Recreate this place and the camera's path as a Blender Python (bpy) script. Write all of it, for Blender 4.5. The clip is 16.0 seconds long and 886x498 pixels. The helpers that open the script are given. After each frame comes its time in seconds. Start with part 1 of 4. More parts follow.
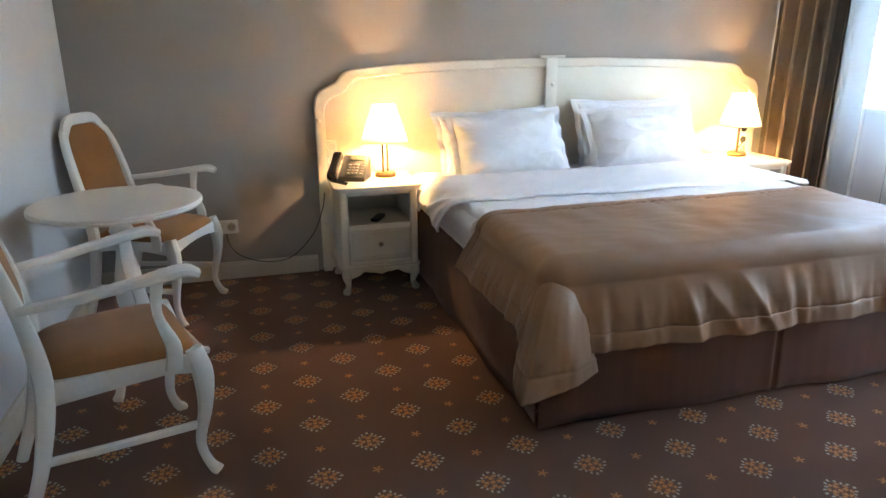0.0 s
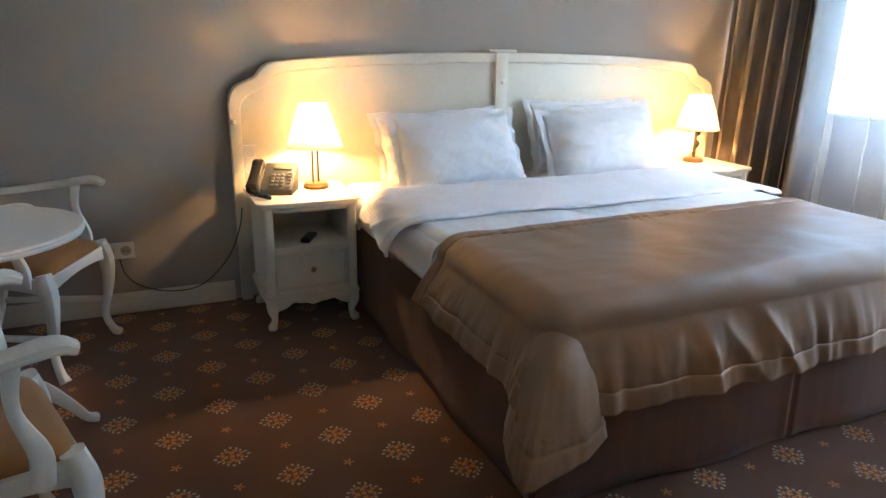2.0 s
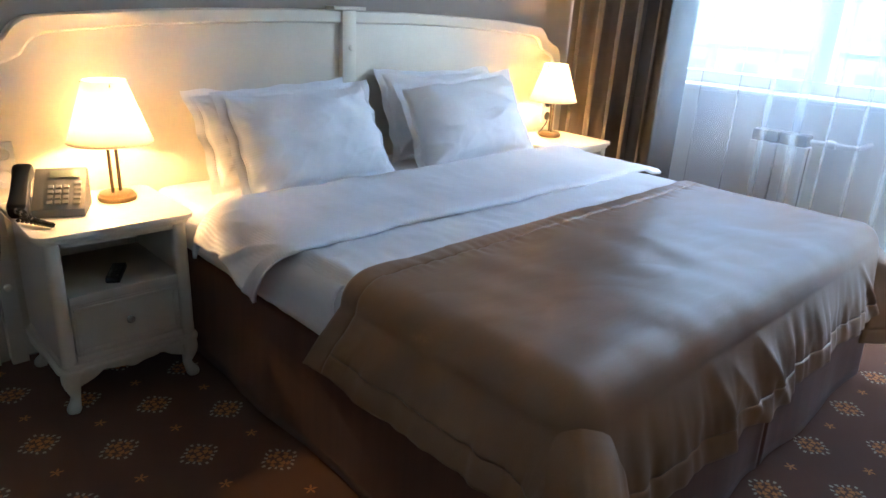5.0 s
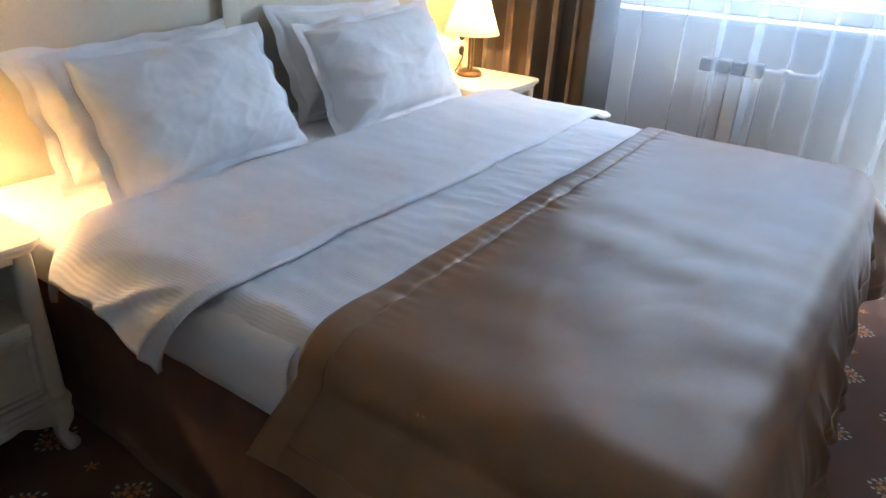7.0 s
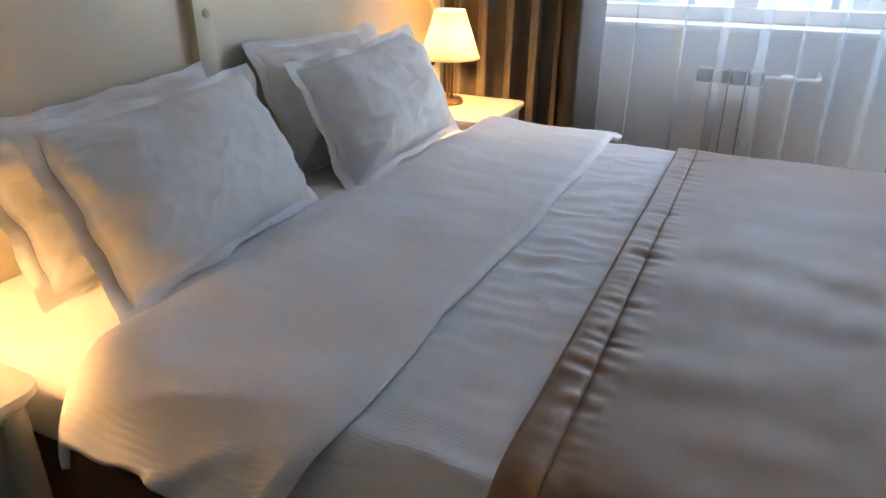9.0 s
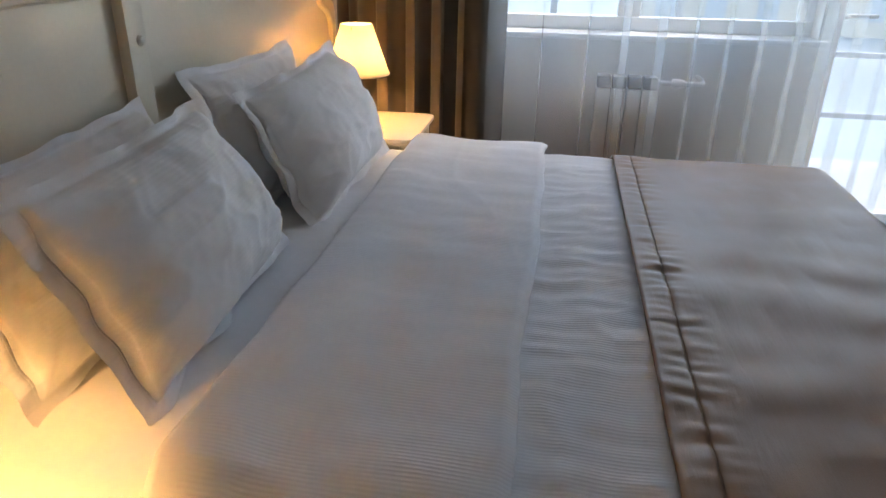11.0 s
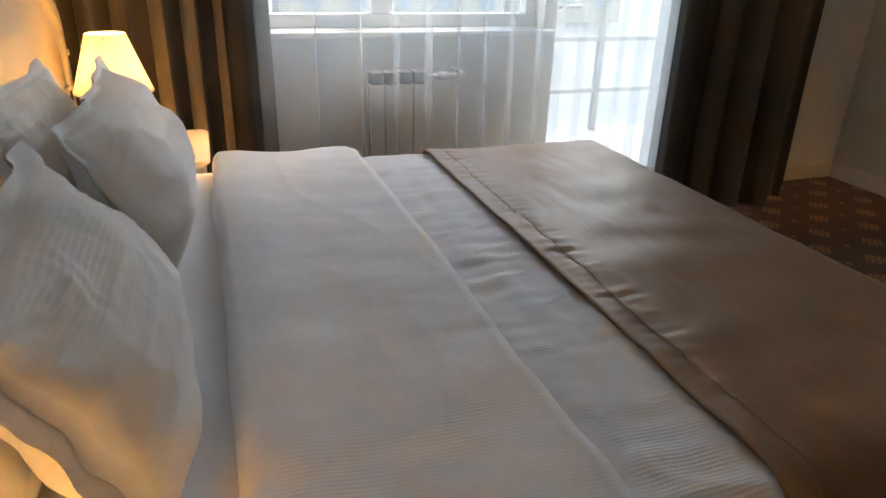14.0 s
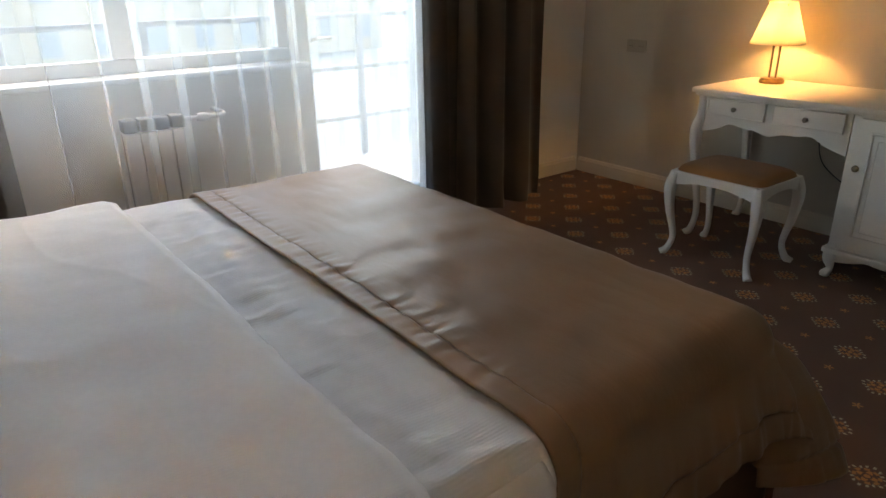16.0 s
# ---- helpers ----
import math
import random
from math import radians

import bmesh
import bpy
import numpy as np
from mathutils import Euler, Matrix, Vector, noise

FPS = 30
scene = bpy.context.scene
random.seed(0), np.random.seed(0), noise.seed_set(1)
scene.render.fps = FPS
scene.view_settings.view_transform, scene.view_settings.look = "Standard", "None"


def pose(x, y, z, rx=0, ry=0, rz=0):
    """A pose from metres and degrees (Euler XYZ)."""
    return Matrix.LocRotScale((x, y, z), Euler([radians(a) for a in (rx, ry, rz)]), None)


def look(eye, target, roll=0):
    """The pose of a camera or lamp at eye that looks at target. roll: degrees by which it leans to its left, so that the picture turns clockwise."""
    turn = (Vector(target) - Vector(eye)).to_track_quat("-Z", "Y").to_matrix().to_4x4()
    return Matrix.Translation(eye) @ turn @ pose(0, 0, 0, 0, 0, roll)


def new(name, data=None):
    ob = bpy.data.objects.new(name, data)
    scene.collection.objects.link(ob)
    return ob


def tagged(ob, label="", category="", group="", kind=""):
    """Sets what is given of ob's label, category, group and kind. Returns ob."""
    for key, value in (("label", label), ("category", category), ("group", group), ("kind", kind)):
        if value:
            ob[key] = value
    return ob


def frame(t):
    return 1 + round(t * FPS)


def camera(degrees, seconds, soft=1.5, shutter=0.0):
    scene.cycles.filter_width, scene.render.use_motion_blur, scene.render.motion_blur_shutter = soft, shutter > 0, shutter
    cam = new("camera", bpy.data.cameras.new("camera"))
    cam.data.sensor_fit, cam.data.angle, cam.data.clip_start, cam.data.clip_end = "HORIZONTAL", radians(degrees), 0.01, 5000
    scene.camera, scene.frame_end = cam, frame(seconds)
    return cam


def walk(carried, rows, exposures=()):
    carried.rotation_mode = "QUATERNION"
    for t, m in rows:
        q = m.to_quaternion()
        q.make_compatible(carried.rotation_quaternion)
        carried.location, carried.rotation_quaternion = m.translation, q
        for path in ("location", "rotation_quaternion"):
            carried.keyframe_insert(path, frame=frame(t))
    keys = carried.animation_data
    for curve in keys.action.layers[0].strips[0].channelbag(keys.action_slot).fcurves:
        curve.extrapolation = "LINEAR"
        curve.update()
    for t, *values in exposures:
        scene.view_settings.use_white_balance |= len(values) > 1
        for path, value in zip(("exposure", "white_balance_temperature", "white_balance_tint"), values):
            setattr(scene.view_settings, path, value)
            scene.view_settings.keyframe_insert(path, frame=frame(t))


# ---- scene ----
cam = camera(66.5, 16.0)
PATH = [
    (0, (-0.131, -2.24, 1.333), (0.382, -0.396, 0.752), -0.4),
    (0.5, (-0.12, -2.115, 1.34), (0.437, -0.282, 0.764), 0.2),
    (1, (-0.156, -1.953, 1.316), (0.486, -0.145, 0.752), 0.6),
    (1.5, (-0.158, -1.834, 1.314), (0.547, -0.054, 0.735), 0.6),
    (2, (-0.144, -1.666, 1.293), (0.623, 0.086, 0.709), 0.9),
    (2.5, (-0.112, -1.491, 1.293), (0.698, 0.236, 0.694), 1.1),
    (3, (-0.096, -1.354, 1.294), (0.761, 0.339, 0.664), 1.4),
    (3.5, (-0.107, -1.211, 1.277), (0.797, 0.451, 0.628), 1.1),
    (4, (-0.126, -1.066, 1.308), (0.924, 0.497, 0.634), 1.9),
    (4.5, (-0.139, -0.955, 1.307), (1.047, 0.504, 0.625), 1.9),
    (4.7, (-0.16, -0.909, 1.3), (1.081, 0.506, 0.622), 2.4),
    (7, (0.095, -0.263, 1.292), (1.585, 0.744, 0.419), 2.5),
    (7.5, (0.111, -0.148, 1.284), (1.667, 0.769, 0.425), 2.0),
    (8, (0.139, -0.051, 1.274), (1.723, 0.83, 0.431), 1.4),
    (8.5, (0.177, 0.111, 1.268), (1.786, 0.957, 0.434), 0.7),
    (11, (0.144, 0.722, 1.309), (1.945, 1.018, 0.489), 0.9),
    (11.5, (0.191, 0.819, 1.293), (2.012, 0.988, 0.483), 0.9),
    (12, (0.253, 0.943, 1.292), (2.082, 0.974, 0.482), 0.5),
    (12.5, (0.294, 1.024, 1.291), (2.112, 0.934, 0.461), 0.3),
    (13, (0.303, 1.077, 1.285), (2.103, 0.865, 0.442), 0.7),
    (13.5, (0.297, 1.161, 1.297), (2.069, 0.777, 0.454), 1.4),
    (14, (0.268, 1.235, 1.309), (1.994, 0.633, 0.495), 1.6),
    (14.5, (0.231, 1.291, 1.32), (1.889, 0.505, 0.523), 1.4),
    (15, (0.2, 1.323, 1.329), (1.766, 0.349, 0.556), 2.0),
    (15.5, (0.201, 1.277, 1.318), (1.721, 0.217, 0.566), 0.7),
    (16, (0.173, 1.203, 1.326), (1.655, 0.081, 0.589), -0.9),
]
EXPOSURES = [(0.0, 4.65, 6550, 10), (2.5, 4.3, 6350, 10), (3.5, 4.2, 6100, 10), (4.5, 3.95, 5850, 10), (7.0, 3.85, 6150, 12), (8.5, 3.45, 6800, 15), (11.0, 2.95, 7350, 15), (14.5, 3.2, 8500, 15), (16.0, 3.4, 8500, 14)]
walk(cam, [(t, look(eye, target, roll)) for t, eye, target, roll in PATH], EXPOSURES)

# ---- world, sun and exposure ----
world = bpy.data.worlds.new("sky")
scene.world = world
world.use_nodes = True
wn = world.node_tree.nodes
sky = wn.new("ShaderNodeTexSky")
sky.sky_type = "NISHITA"
sky.sun_disc = False
sky.sun_elevation = radians(46)
sky.sun_rotation = radians(153)
sky.air_density = 1.3
sky.dust_density = 0.4
sky.ozone_density = 3.0
world.node_tree.links.new(sky.outputs[0], wn["Background"].inputs[0])
wn["Background"].inputs[1].default_value = 0.13

sun_data = bpy.data.lights.new("sun", "SUN")
sun_data.energy = 0.7
sun_data.angle = radians(45)
sun_data.color = (1.0, 0.97, 0.93)
sun = new("sun", sun_data)
sun.matrix_world = look((0, 0, 20), (-6.0, 12.0, 6.0))

# ---- plan, in metres ----
XW, XE, YS, YN, ZC = -1.05, 3.50, -2.58, 1.78, 2.75
BX0, BX1, BY0, BY1 = 0.79, 2.65, -0.25, 1.735
PITCH = 0.17


# ---- materials ----
def mat_new(name):
    m = bpy.data.materials.new(name)
    m.use_nodes = True
    return m, m.node_tree.nodes, m.node_tree.links, m.node_tree.nodes["Principled BSDF"]


def surface(name, color, rough=0.6, metal=0.0, spread=0.12, scale=6.0, fine=180.0, bump=0.15, depth=0.002, sheen=0.0, coat=0.0,
            stretch=(1, 1, 1), spec=0.5):
    """A plain surface with two scales of variation in colour and relief."""
    m, n, k, b = mat_new(name)
    tc = n.new("ShaderNodeTexCoord")
    mp = n.new("ShaderNodeMapping")
    mp.inputs["Scale"].default_value = stretch
    k.new(tc.outputs["Object"], mp.inputs[0])
    big, small = n.new("ShaderNodeTexNoise"), n.new("ShaderNodeTexNoise")
    for t, s, d in ((big, scale, 4), (small, fine, 2)):
        t.inputs["Scale"].default_value = s
        t.inputs["Detail"].default_value = d
        k.new(mp.outputs[0], t.inputs["Vector"])
    add = n.new("ShaderNodeMath")
    add.operation = "MULTIPLY_ADD"
    k.new(small.outputs[0], add.inputs[0])
    add.inputs[1].default_value = 0.4
    k.new(big.outputs[0], add.inputs[2])
    ramp = n.new("ShaderNodeMapRange")
    ramp.inputs[1].default_value, ramp.inputs[2].default_value = 0.45, 0.95
    ramp.inputs[3].default_value, ramp.inputs[4].default_value = 1 - spread, 1 + spread * 0.6
    k.new(add.outputs[0], ramp.inputs[0])
    mix = n.new("ShaderNodeMix")
    mix.data_type, mix.blend_type = "RGBA", "MULTIPLY"
    mix.inputs["Factor"].default_value = 1
    mix.inputs["A"].default_value = (*color, 1)
    k.new(ramp.outputs[0], mix.inputs["B"])
    k.new(mix.outputs["Result"], b.inputs["Base Color"])
    b.inputs["Roughness"].default_value = rough
    b.inputs["Metallic"].default_value = metal
    b.inputs["Specular IOR Level"].default_value = spec
    b.inputs["Sheen Weight"].default_value = sheen
    b.inputs["Coat Weight"].default_value = coat
    if bump:
        bp = n.new("ShaderNodeBump")
        bp.inputs["Strength"].default_value, bp.inputs["Distance"].default_value = bump, depth
        k.new(add.outputs[0], bp.inputs["Height"])
        k.new(bp.outputs[0], b.inputs["Normal"])
    return m


def striped_cloth(name, color, pitch, axis, rough=0.85, strength=0.5, spread=0.06, sheen=0.2):
    """Woven cloth with a fine rib every pitch metres and soft crumples."""
    m = surface(name, color, rough, spread=spread, scale=5, fine=60, bump=0.2, depth=0.0025, sheen=sheen)
    n, k = m.node_tree.nodes, m.node_tree.links
    b = n["Principled BSDF"]
    tc = n.new("ShaderNodeTexCoord")
    w = n.new("ShaderNodeTexWave")
    w.bands_direction = axis
    w.inputs["Scale"].default_value = 0.314 / pitch
    w.inputs["Distortion"].default_value = 0.6
    w.inputs["Detail Scale"].default_value = 3.0
    k.new(tc.outputs["Object"], w.inputs["Vector"])
    bp = n.new("ShaderNodeBump")
    bp.inputs["Strength"].default_value, bp.inputs["Distance"].default_value = strength, 0.0012
    k.new(w.outputs[0], bp.inputs["Height"])
    k.new(b.inputs["Normal"].links[0].from_socket, bp.inputs["Normal"])
    k.new(bp.outputs[0], b.inputs["Normal"])
    return m


def carpet_material():
    m, n, k, b = mat_new("patterned_carpet")

    def op(kind, a, c=None, d=None):
        q = n.new("ShaderNodeMath")
        q.operation = kind
        for i, v in enumerate((a, c, d)):
            if v is None:
                continue
            if isinstance(v, (int, float)):
                q.inputs[i].default_value = v
            else:
                k.new(v, q.inputs[i])
        return q.outputs[0]

    tc = n.new("ShaderNodeTexCoord")
    warp = n.new("ShaderNodeTexNoise")
    warp.inputs["Scale"].default_value = 220
    k.new(tc.outputs["Object"], warp.inputs["Vector"])
    sep = n.new("ShaderNodeSeparateXYZ")
    k.new(tc.outputs["Object"], sep.inputs[0])
    jit = op("MULTIPLY", op("SUBTRACT", warp.outputs[0], 0.5), 0.006)
    x, y = op("ADD", sep.outputs[0], jit), op("ADD", sep.outputs[1], jit)
    a = op("DIVIDE", op("ADD", x, y), 2 * PITCH)
    c = op("DIVIDE", op("SUBTRACT", x, y), 2 * PITCH)

    def local(shift):
        aa, cc = op("SUBTRACT", a, shift), op("SUBTRACT", c, shift * 1.0)
        da, dc = op("SUBTRACT", aa, op("ROUND", aa)), op("SUBTRACT", cc, op("ROUND", cc))
        px, py = op("MULTIPLY", op("ADD", da, dc), PITCH), op("MULTIPLY", op("SUBTRACT", da, dc), PITCH)
        r = op("SQRT", op("ADD", op("MULTIPLY", px, px), op("MULTIPLY", py, py)))
        return r, op("ARCTAN2", py, px)

    def band(v, mid, half):
        return op("SMOOTH_MIN", op("MAXIMUM", op("MULTIPLY", op("SUBTRACT", half, op("ABSOLUTE", op("SUBTRACT", v, mid))), 400.0), 0.0), 1.0, 0.1)

    def step(v, lo, hi):
        q = n.new("ShaderNodeMapRange")
        q.interpolation_type = "SMOOTHSTEP"
        k.new(v, q.inputs[0])
        q.inputs[1].default_value, q.inputs[2].default_value = lo, hi
        return q.outputs[0]

    r, th = local(0.0)
    edge = op("ADD", 0.046, op("MULTIPLY", op("COSINE", op("MULTIPLY", th, 4)), 0.006))
    beads = op("MULTIPLY", band(op("SUBTRACT", r, edge), 0.0, 0.0065), step(op("COSINE", op("MULTIPLY", th, 16)), 0.0, 0.4))
    inner = op("MULTIPLY", band(r, 0.032, 0.0065), step(op("COSINE", op("MULTIPLY_ADD", th, 8, 3.14)), -0.6, 0.0))
    core = op("MULTIPLY", step(op("SUBTRACT", op("ADD", 0.022, op("MULTIPLY", op("COSINE", op("MULTIPLY", th, 4)), 0.008)), r), 0.0, 0.003),
              step(op("ABSOLUTE", op("SUBTRACT", r, 0.011)), 0.0015, 0.004))
    pale = op("MAXIMUM", beads, op("MULTIPLY", inner, 0.2))
    r2, th2 = local(0.5)
    leaf = step(op("SUBTRACT", op("ADD", 0.0125, op("MULTIPLY", op("COSINE", op("MULTIPLY_ADD", th2, 5, 1.2)), 0.0085)), r2), 0.0, 0.004)
    orange = op("MAXIMUM", op("MAXIMUM", core, op("MULTIPLY", inner, 0.85)), leaf)
    dirt, pile = n.new("ShaderNodeTexNoise"), n.new("ShaderNodeTexNoise")
    dirt.inputs["Scale"].default_value, dirt.inputs["Detail"].default_value = 3.0, 5
    pile.inputs["Scale"].default_value, pile.inputs["Detail"].default_value = 420.0, 2
    for t in (dirt, pile):
        k.new(tc.outputs["Object"], t.inputs["Vector"])
    shade = op("MULTIPLY_ADD", dirt.outputs[0], 0.45, op("MULTIPLY_ADD", pile.outputs[0], 0.55, 0.5))

    def mix(f, p, q, kind="MIX"):
        z = n.new("ShaderNodeMix")
        z.data_type, z.blend_type = "RGBA", kind
        for s, v in (("Factor", f), ("A", p), ("B", q)):
            if isinstance(v, tuple):
                z.inputs[s].default_value = (*v, 1)
            elif isinstance(v, (int, float)):
                z.inputs[s].default_value = v
            else:
                k.new(v, z.inputs[s])
        return z.outputs["Result"]

    col = mix(pale, (0.148, 0.072, 0.044), (0.52, 0.43, 0.30))
    col = mix(orange, col, (0.56, 0.24, 0.08))
    col = mix(1.0, col, shade, "MULTIPLY")
    k.new(col, b.inputs["Base Color"])
    b.inputs["Roughness"].default_value = 0.95
    b.inputs["Sheen Weight"].default_value = 0.1
    b.inputs["Specular IOR Level"].default_value = 0.15
    bp = n.new("ShaderNodeBump")
    bp.inputs["Strength"].default_value, bp.inputs["Distance"].default_value = 0.5, 0.003
    k.new(pile.outputs[0], bp.inputs["Height"])
    k.new(bp.outputs[0], b.inputs["Normal"])
    return m


def veil(name, color, clear, through_share, fine=400):
    """Thin cloth: part clear, part glowing through, part matt."""
    m, n, k, b = mat_new(name)
    b.inputs["Base Color"].default_value = (*color, 1)
    b.inputs["Roughness"].default_value = 0.9
    tr, tp, m1, m2 = n.new("ShaderNodeBsdfTranslucent"), n.new("ShaderNodeBsdfTransparent"), n.new("ShaderNodeMixShader"), n.new("ShaderNodeMixShader")
    tc, nz = n.new("ShaderNodeTexCoord"), n.new("ShaderNodeTexNoise")
    nz.inputs["Scale"].default_value = fine
    k.new(tc.outputs["Object"], nz.inputs["Vector"])
    mr = n.new("ShaderNodeMapRange")
    mr.inputs[3].default_value, mr.inputs[4].default_value = max(clear - 0.03, 0), clear + 0.03
    k.new(nz.outputs[0], mr.inputs[0])
    tr.inputs[0].default_value = (*color, 1)
    m1.inputs[0].default_value = through_share
    k.new(b.outputs[0], m1.inputs[1])
    k.new(tr.outputs[0], m1.inputs[2])
    if clear:
        k.new(mr.outputs[0], m2.inputs[0])
    else:
        m2.inputs[0].default_value = 0
    k.new(m1.outputs[0], m2.inputs[1])
    k.new(tp.outputs[0], m2.inputs[2])
    k.new(m2.outputs[0], n["Material Output"].inputs[0])
    return m


def glow(name, color, strength):
    m, n, k, b = mat_new(name)
    b.inputs["Base Color"].default_value = (*color, 1)
    b.inputs["Emission Color"].default_value = (*color, 1)
    b.inputs["Emission Strength"].default_value = strength
    return m


def glass_material():
    m, n, k, b = mat_new("window_glass")
    b.inputs["Transmission Weight"].default_value = 1
    b.inputs["Roughness"].default_value = 0.0
    b.inputs["IOR"].default_value = 1.05
    return m


CARPET = carpet_material()
WALL_TAUPE = surface("taupe_wallpaper", (0.385, 0.34, 0.30), 0.85, spread=0.07, scale=2.5, fine=260, bump=0.3, depth=0.0015)
WALL_CREAM = surface("cream_wallpaper", (0.54, 0.495, 0.42), 0.85, spread=0.06, scale=2.5, fine=260, bump=0.3, depth=0.0015)
WALL_PALE = surface("pale_wallpaper", (0.68, 0.68, 0.67), 0.85, spread=0.05, scale=2.5, fine=260, bump=0.3, depth=0.0015)
WALL_EAST = surface("white_window_wall_paint", (0.76, 0.75, 0.72), 0.85, spread=0.05, scale=2.5, fine=260, bump=0.2, depth=0.0015)
CEILING = surface("white_ceiling_paint", (0.8, 0.8, 0.78), 0.9, spread=0.04)
TRIM = surface("cream_trim_paint", (0.62, 0.56, 0.46), 0.45, spread=0.06, scale=8, bump=0.1)
CREAM = surface("cream_lacquered_wood", (0.74, 0.69, 0.58), 0.34, spread=0.06, scale=5, fine=90, bump=0.06, depth=0.001, coat=0.15)
IVORY = surface("ivory_painted_wood", (0.78, 0.76, 0.71), 0.38, spread=0.06, scale=5, fine=90, bump=0.06, depth=0.001, coat=0.1)
MUSTARD = surface("mustard_upholstery", (0.29, 0.128, 0.036), 0.85, spread=0.14, scale=9, fine=420, bump=0.35, depth=0.0015, sheen=0.15)
SKIRT = surface("brown_skirt_fabric", (0.138, 0.055, 0.030), 0.58, spread=0.18, scale=5, fine=60, bump=0.2, stretch=(6, 6, 0.35), sheen=0.1)
def crumpled_satin():
    """Satin with a fine weave and soft crumples that catch the light."""
    m = surface("bronze_satin", (0.320, 0.190, 0.110), 0.44, metal=0.2, spread=0.12, scale=4, fine=420, bump=0.25, depth=0.0015, sheen=0.02, spec=0.42)
    n, k = m.node_tree.nodes, m.node_tree.links
    b = n["Principled BSDF"]
    tc = n.new("ShaderNodeTexCoord")
    last = b.inputs["Normal"].links[0].from_socket
    for scale, stretch, twist, deep in ((5.0, (0.8, 1.5, 0.8), 0.4, 0.007), (60.0, (0.25, 1.6, 0.6), 0.2, 0.0015)):
        mp, t, bp = n.new("ShaderNodeMapping"), n.new("ShaderNodeTexNoise"), n.new("ShaderNodeBump")
        mp.inputs["Scale"].default_value = stretch
        k.new(tc.outputs["Object"], mp.inputs[0])
        k.new(mp.outputs[0], t.inputs["Vector"])
        t.inputs["Scale"].default_value, t.inputs["Detail"].default_value, t.inputs["Distortion"].default_value = scale, 2.5, twist
        bp.inputs["Strength"].default_value, bp.inputs["Distance"].default_value = 0.35, deep
        k.new(t.outputs[0], bp.inputs["Height"])
        k.new(last, bp.inputs["Normal"])
        last = bp.outputs[0]
    k.new(last, b.inputs["Normal"])
    return m


SATIN = crumpled_satin()
WHITE_RIB = striped_cloth("white_ribbed_cotton", (0.86, 0.86, 0.87), 0.008, "X", strength=0.28)
WHITE_RIB_X = striped_cloth("white_ribbed_pillowcase", (0.86, 0.86, 0.87), 0.009, "Z", strength=0.2, spread=0.03)
WHITE = surface("white_cotton", (0.86, 0.86, 0.87), 0.85, spread=0.05, scale=5, fine=50, bump=0.25, depth=0.006, sheen=0.2)
DRAPE = surface("brown_drape_cloth", (0.125, 0.095, 0.072), 0.75, spread=0.12, scale=4, fine=300, bump=0.25, sheen=0.25)
DRAPE_DARK = surface("dark_drape_cloth", (0.045, 0.036, 0.030), 0.8, spread=0.12, scale=4, fine=300, bump=0.2)
SHEER = veil("white_sheer_cloth", (0.80, 0.88, 0.91), 0.76, 0.55)
SHADE = veil("cream_shade_cloth", (0.82, 0.70, 0.48), 0.0, 0.14)
BULB = glow("warm_bulb_glass", (1.0, 0.60, 0.26), 96.0)
BULB_DIM = glow("dim_warm_bulb_glass", (1.0, 0.60, 0.26), 72.0)
BRONZE = surface("dark_bronze_metal", (0.16, 0.11, 0.07), 0.35, metal=0.9, spread=0.15, bump=0.05)
PEWTER = surface("pewter_metal", (0.30, 0.27, 0.23), 0.38, metal=0.9, spread=0.2, scale=40, bump=0.1)
BLACK = surface("black_plastic", (0.018, 0.018, 0.020), 0.4, spread=0.15, bump=0.1)
GREY_PLASTIC = surface("grey_plastic", (0.10, 0.10, 0.10), 0.45, spread=0.1, bump=0.1)
KEY_PLASTIC = surface("pale_key_plastic", (0.20, 0.20, 0.20), 0.5, spread=0.05, bump=0)
SCREEN = surface("green_grey_screen", (0.16, 0.19, 0.15), 0.2, spread=0.03, bump=0)
SOCKET_BEIGE = surface("beige_socket_plastic", (0.42, 0.37, 0.29), 0.4, spread=0.04, bump=0)
SOCKET_WHITE = surface("white_switch_plastic", (0.72, 0.70, 0.66), 0.4, spread=0.04, bump=0)
# near-black that stands for shade in socket holes and radiator gaps
RECESS_DARK = surface("near_black_recess", (0.03, 0.03, 0.03), 0.6, spread=0.04, bump=0)
RAD = surface("white_radiator_enamel", (0.78, 0.78, 0.77), 0.35, spread=0.03, bump=0.04)
RAD_GREY = surface("grey_radiator_grille", (0.15, 0.15, 0.155), 0.5, spread=0.1, bump=0.1)
PVC = surface("white_window_plastic", (0.80, 0.81, 0.82), 0.4, spread=0.03, bump=0)
GLASS = glass_material()
PLASTER = surface("pale_house_plaster", (0.40, 0.37, 0.32), 0.9, spread=0.1, scale=1.0, fine=12)
ROOF = surface("red_brown_roof", (0.20, 0.09, 0.06), 0.8, spread=0.2, scale=2, fine=20)
RAIL = surface("grey_rail_steel", (0.32, 0.33, 0.34), 0.5, metal=0.5, spread=0.1)
SLAB = surface("pale_concrete", (0.40, 0.40, 0.39), 0.9, spread=0.15, scale=3)
GROUND = surface("pale_ground", (0.27, 0.30, 0.29), 0.95, spread=0.3, scale=0.2, fine=4)
PANE_FAR = surface("far_window_pane", (0.30, 0.33, 0.36), 0.1, spread=0.1, bump=0)
EDGE_DARK = surface("dark_seam_thread", (0.07, 0.05, 0.04), 0.9, spread=0.1, bump=0)


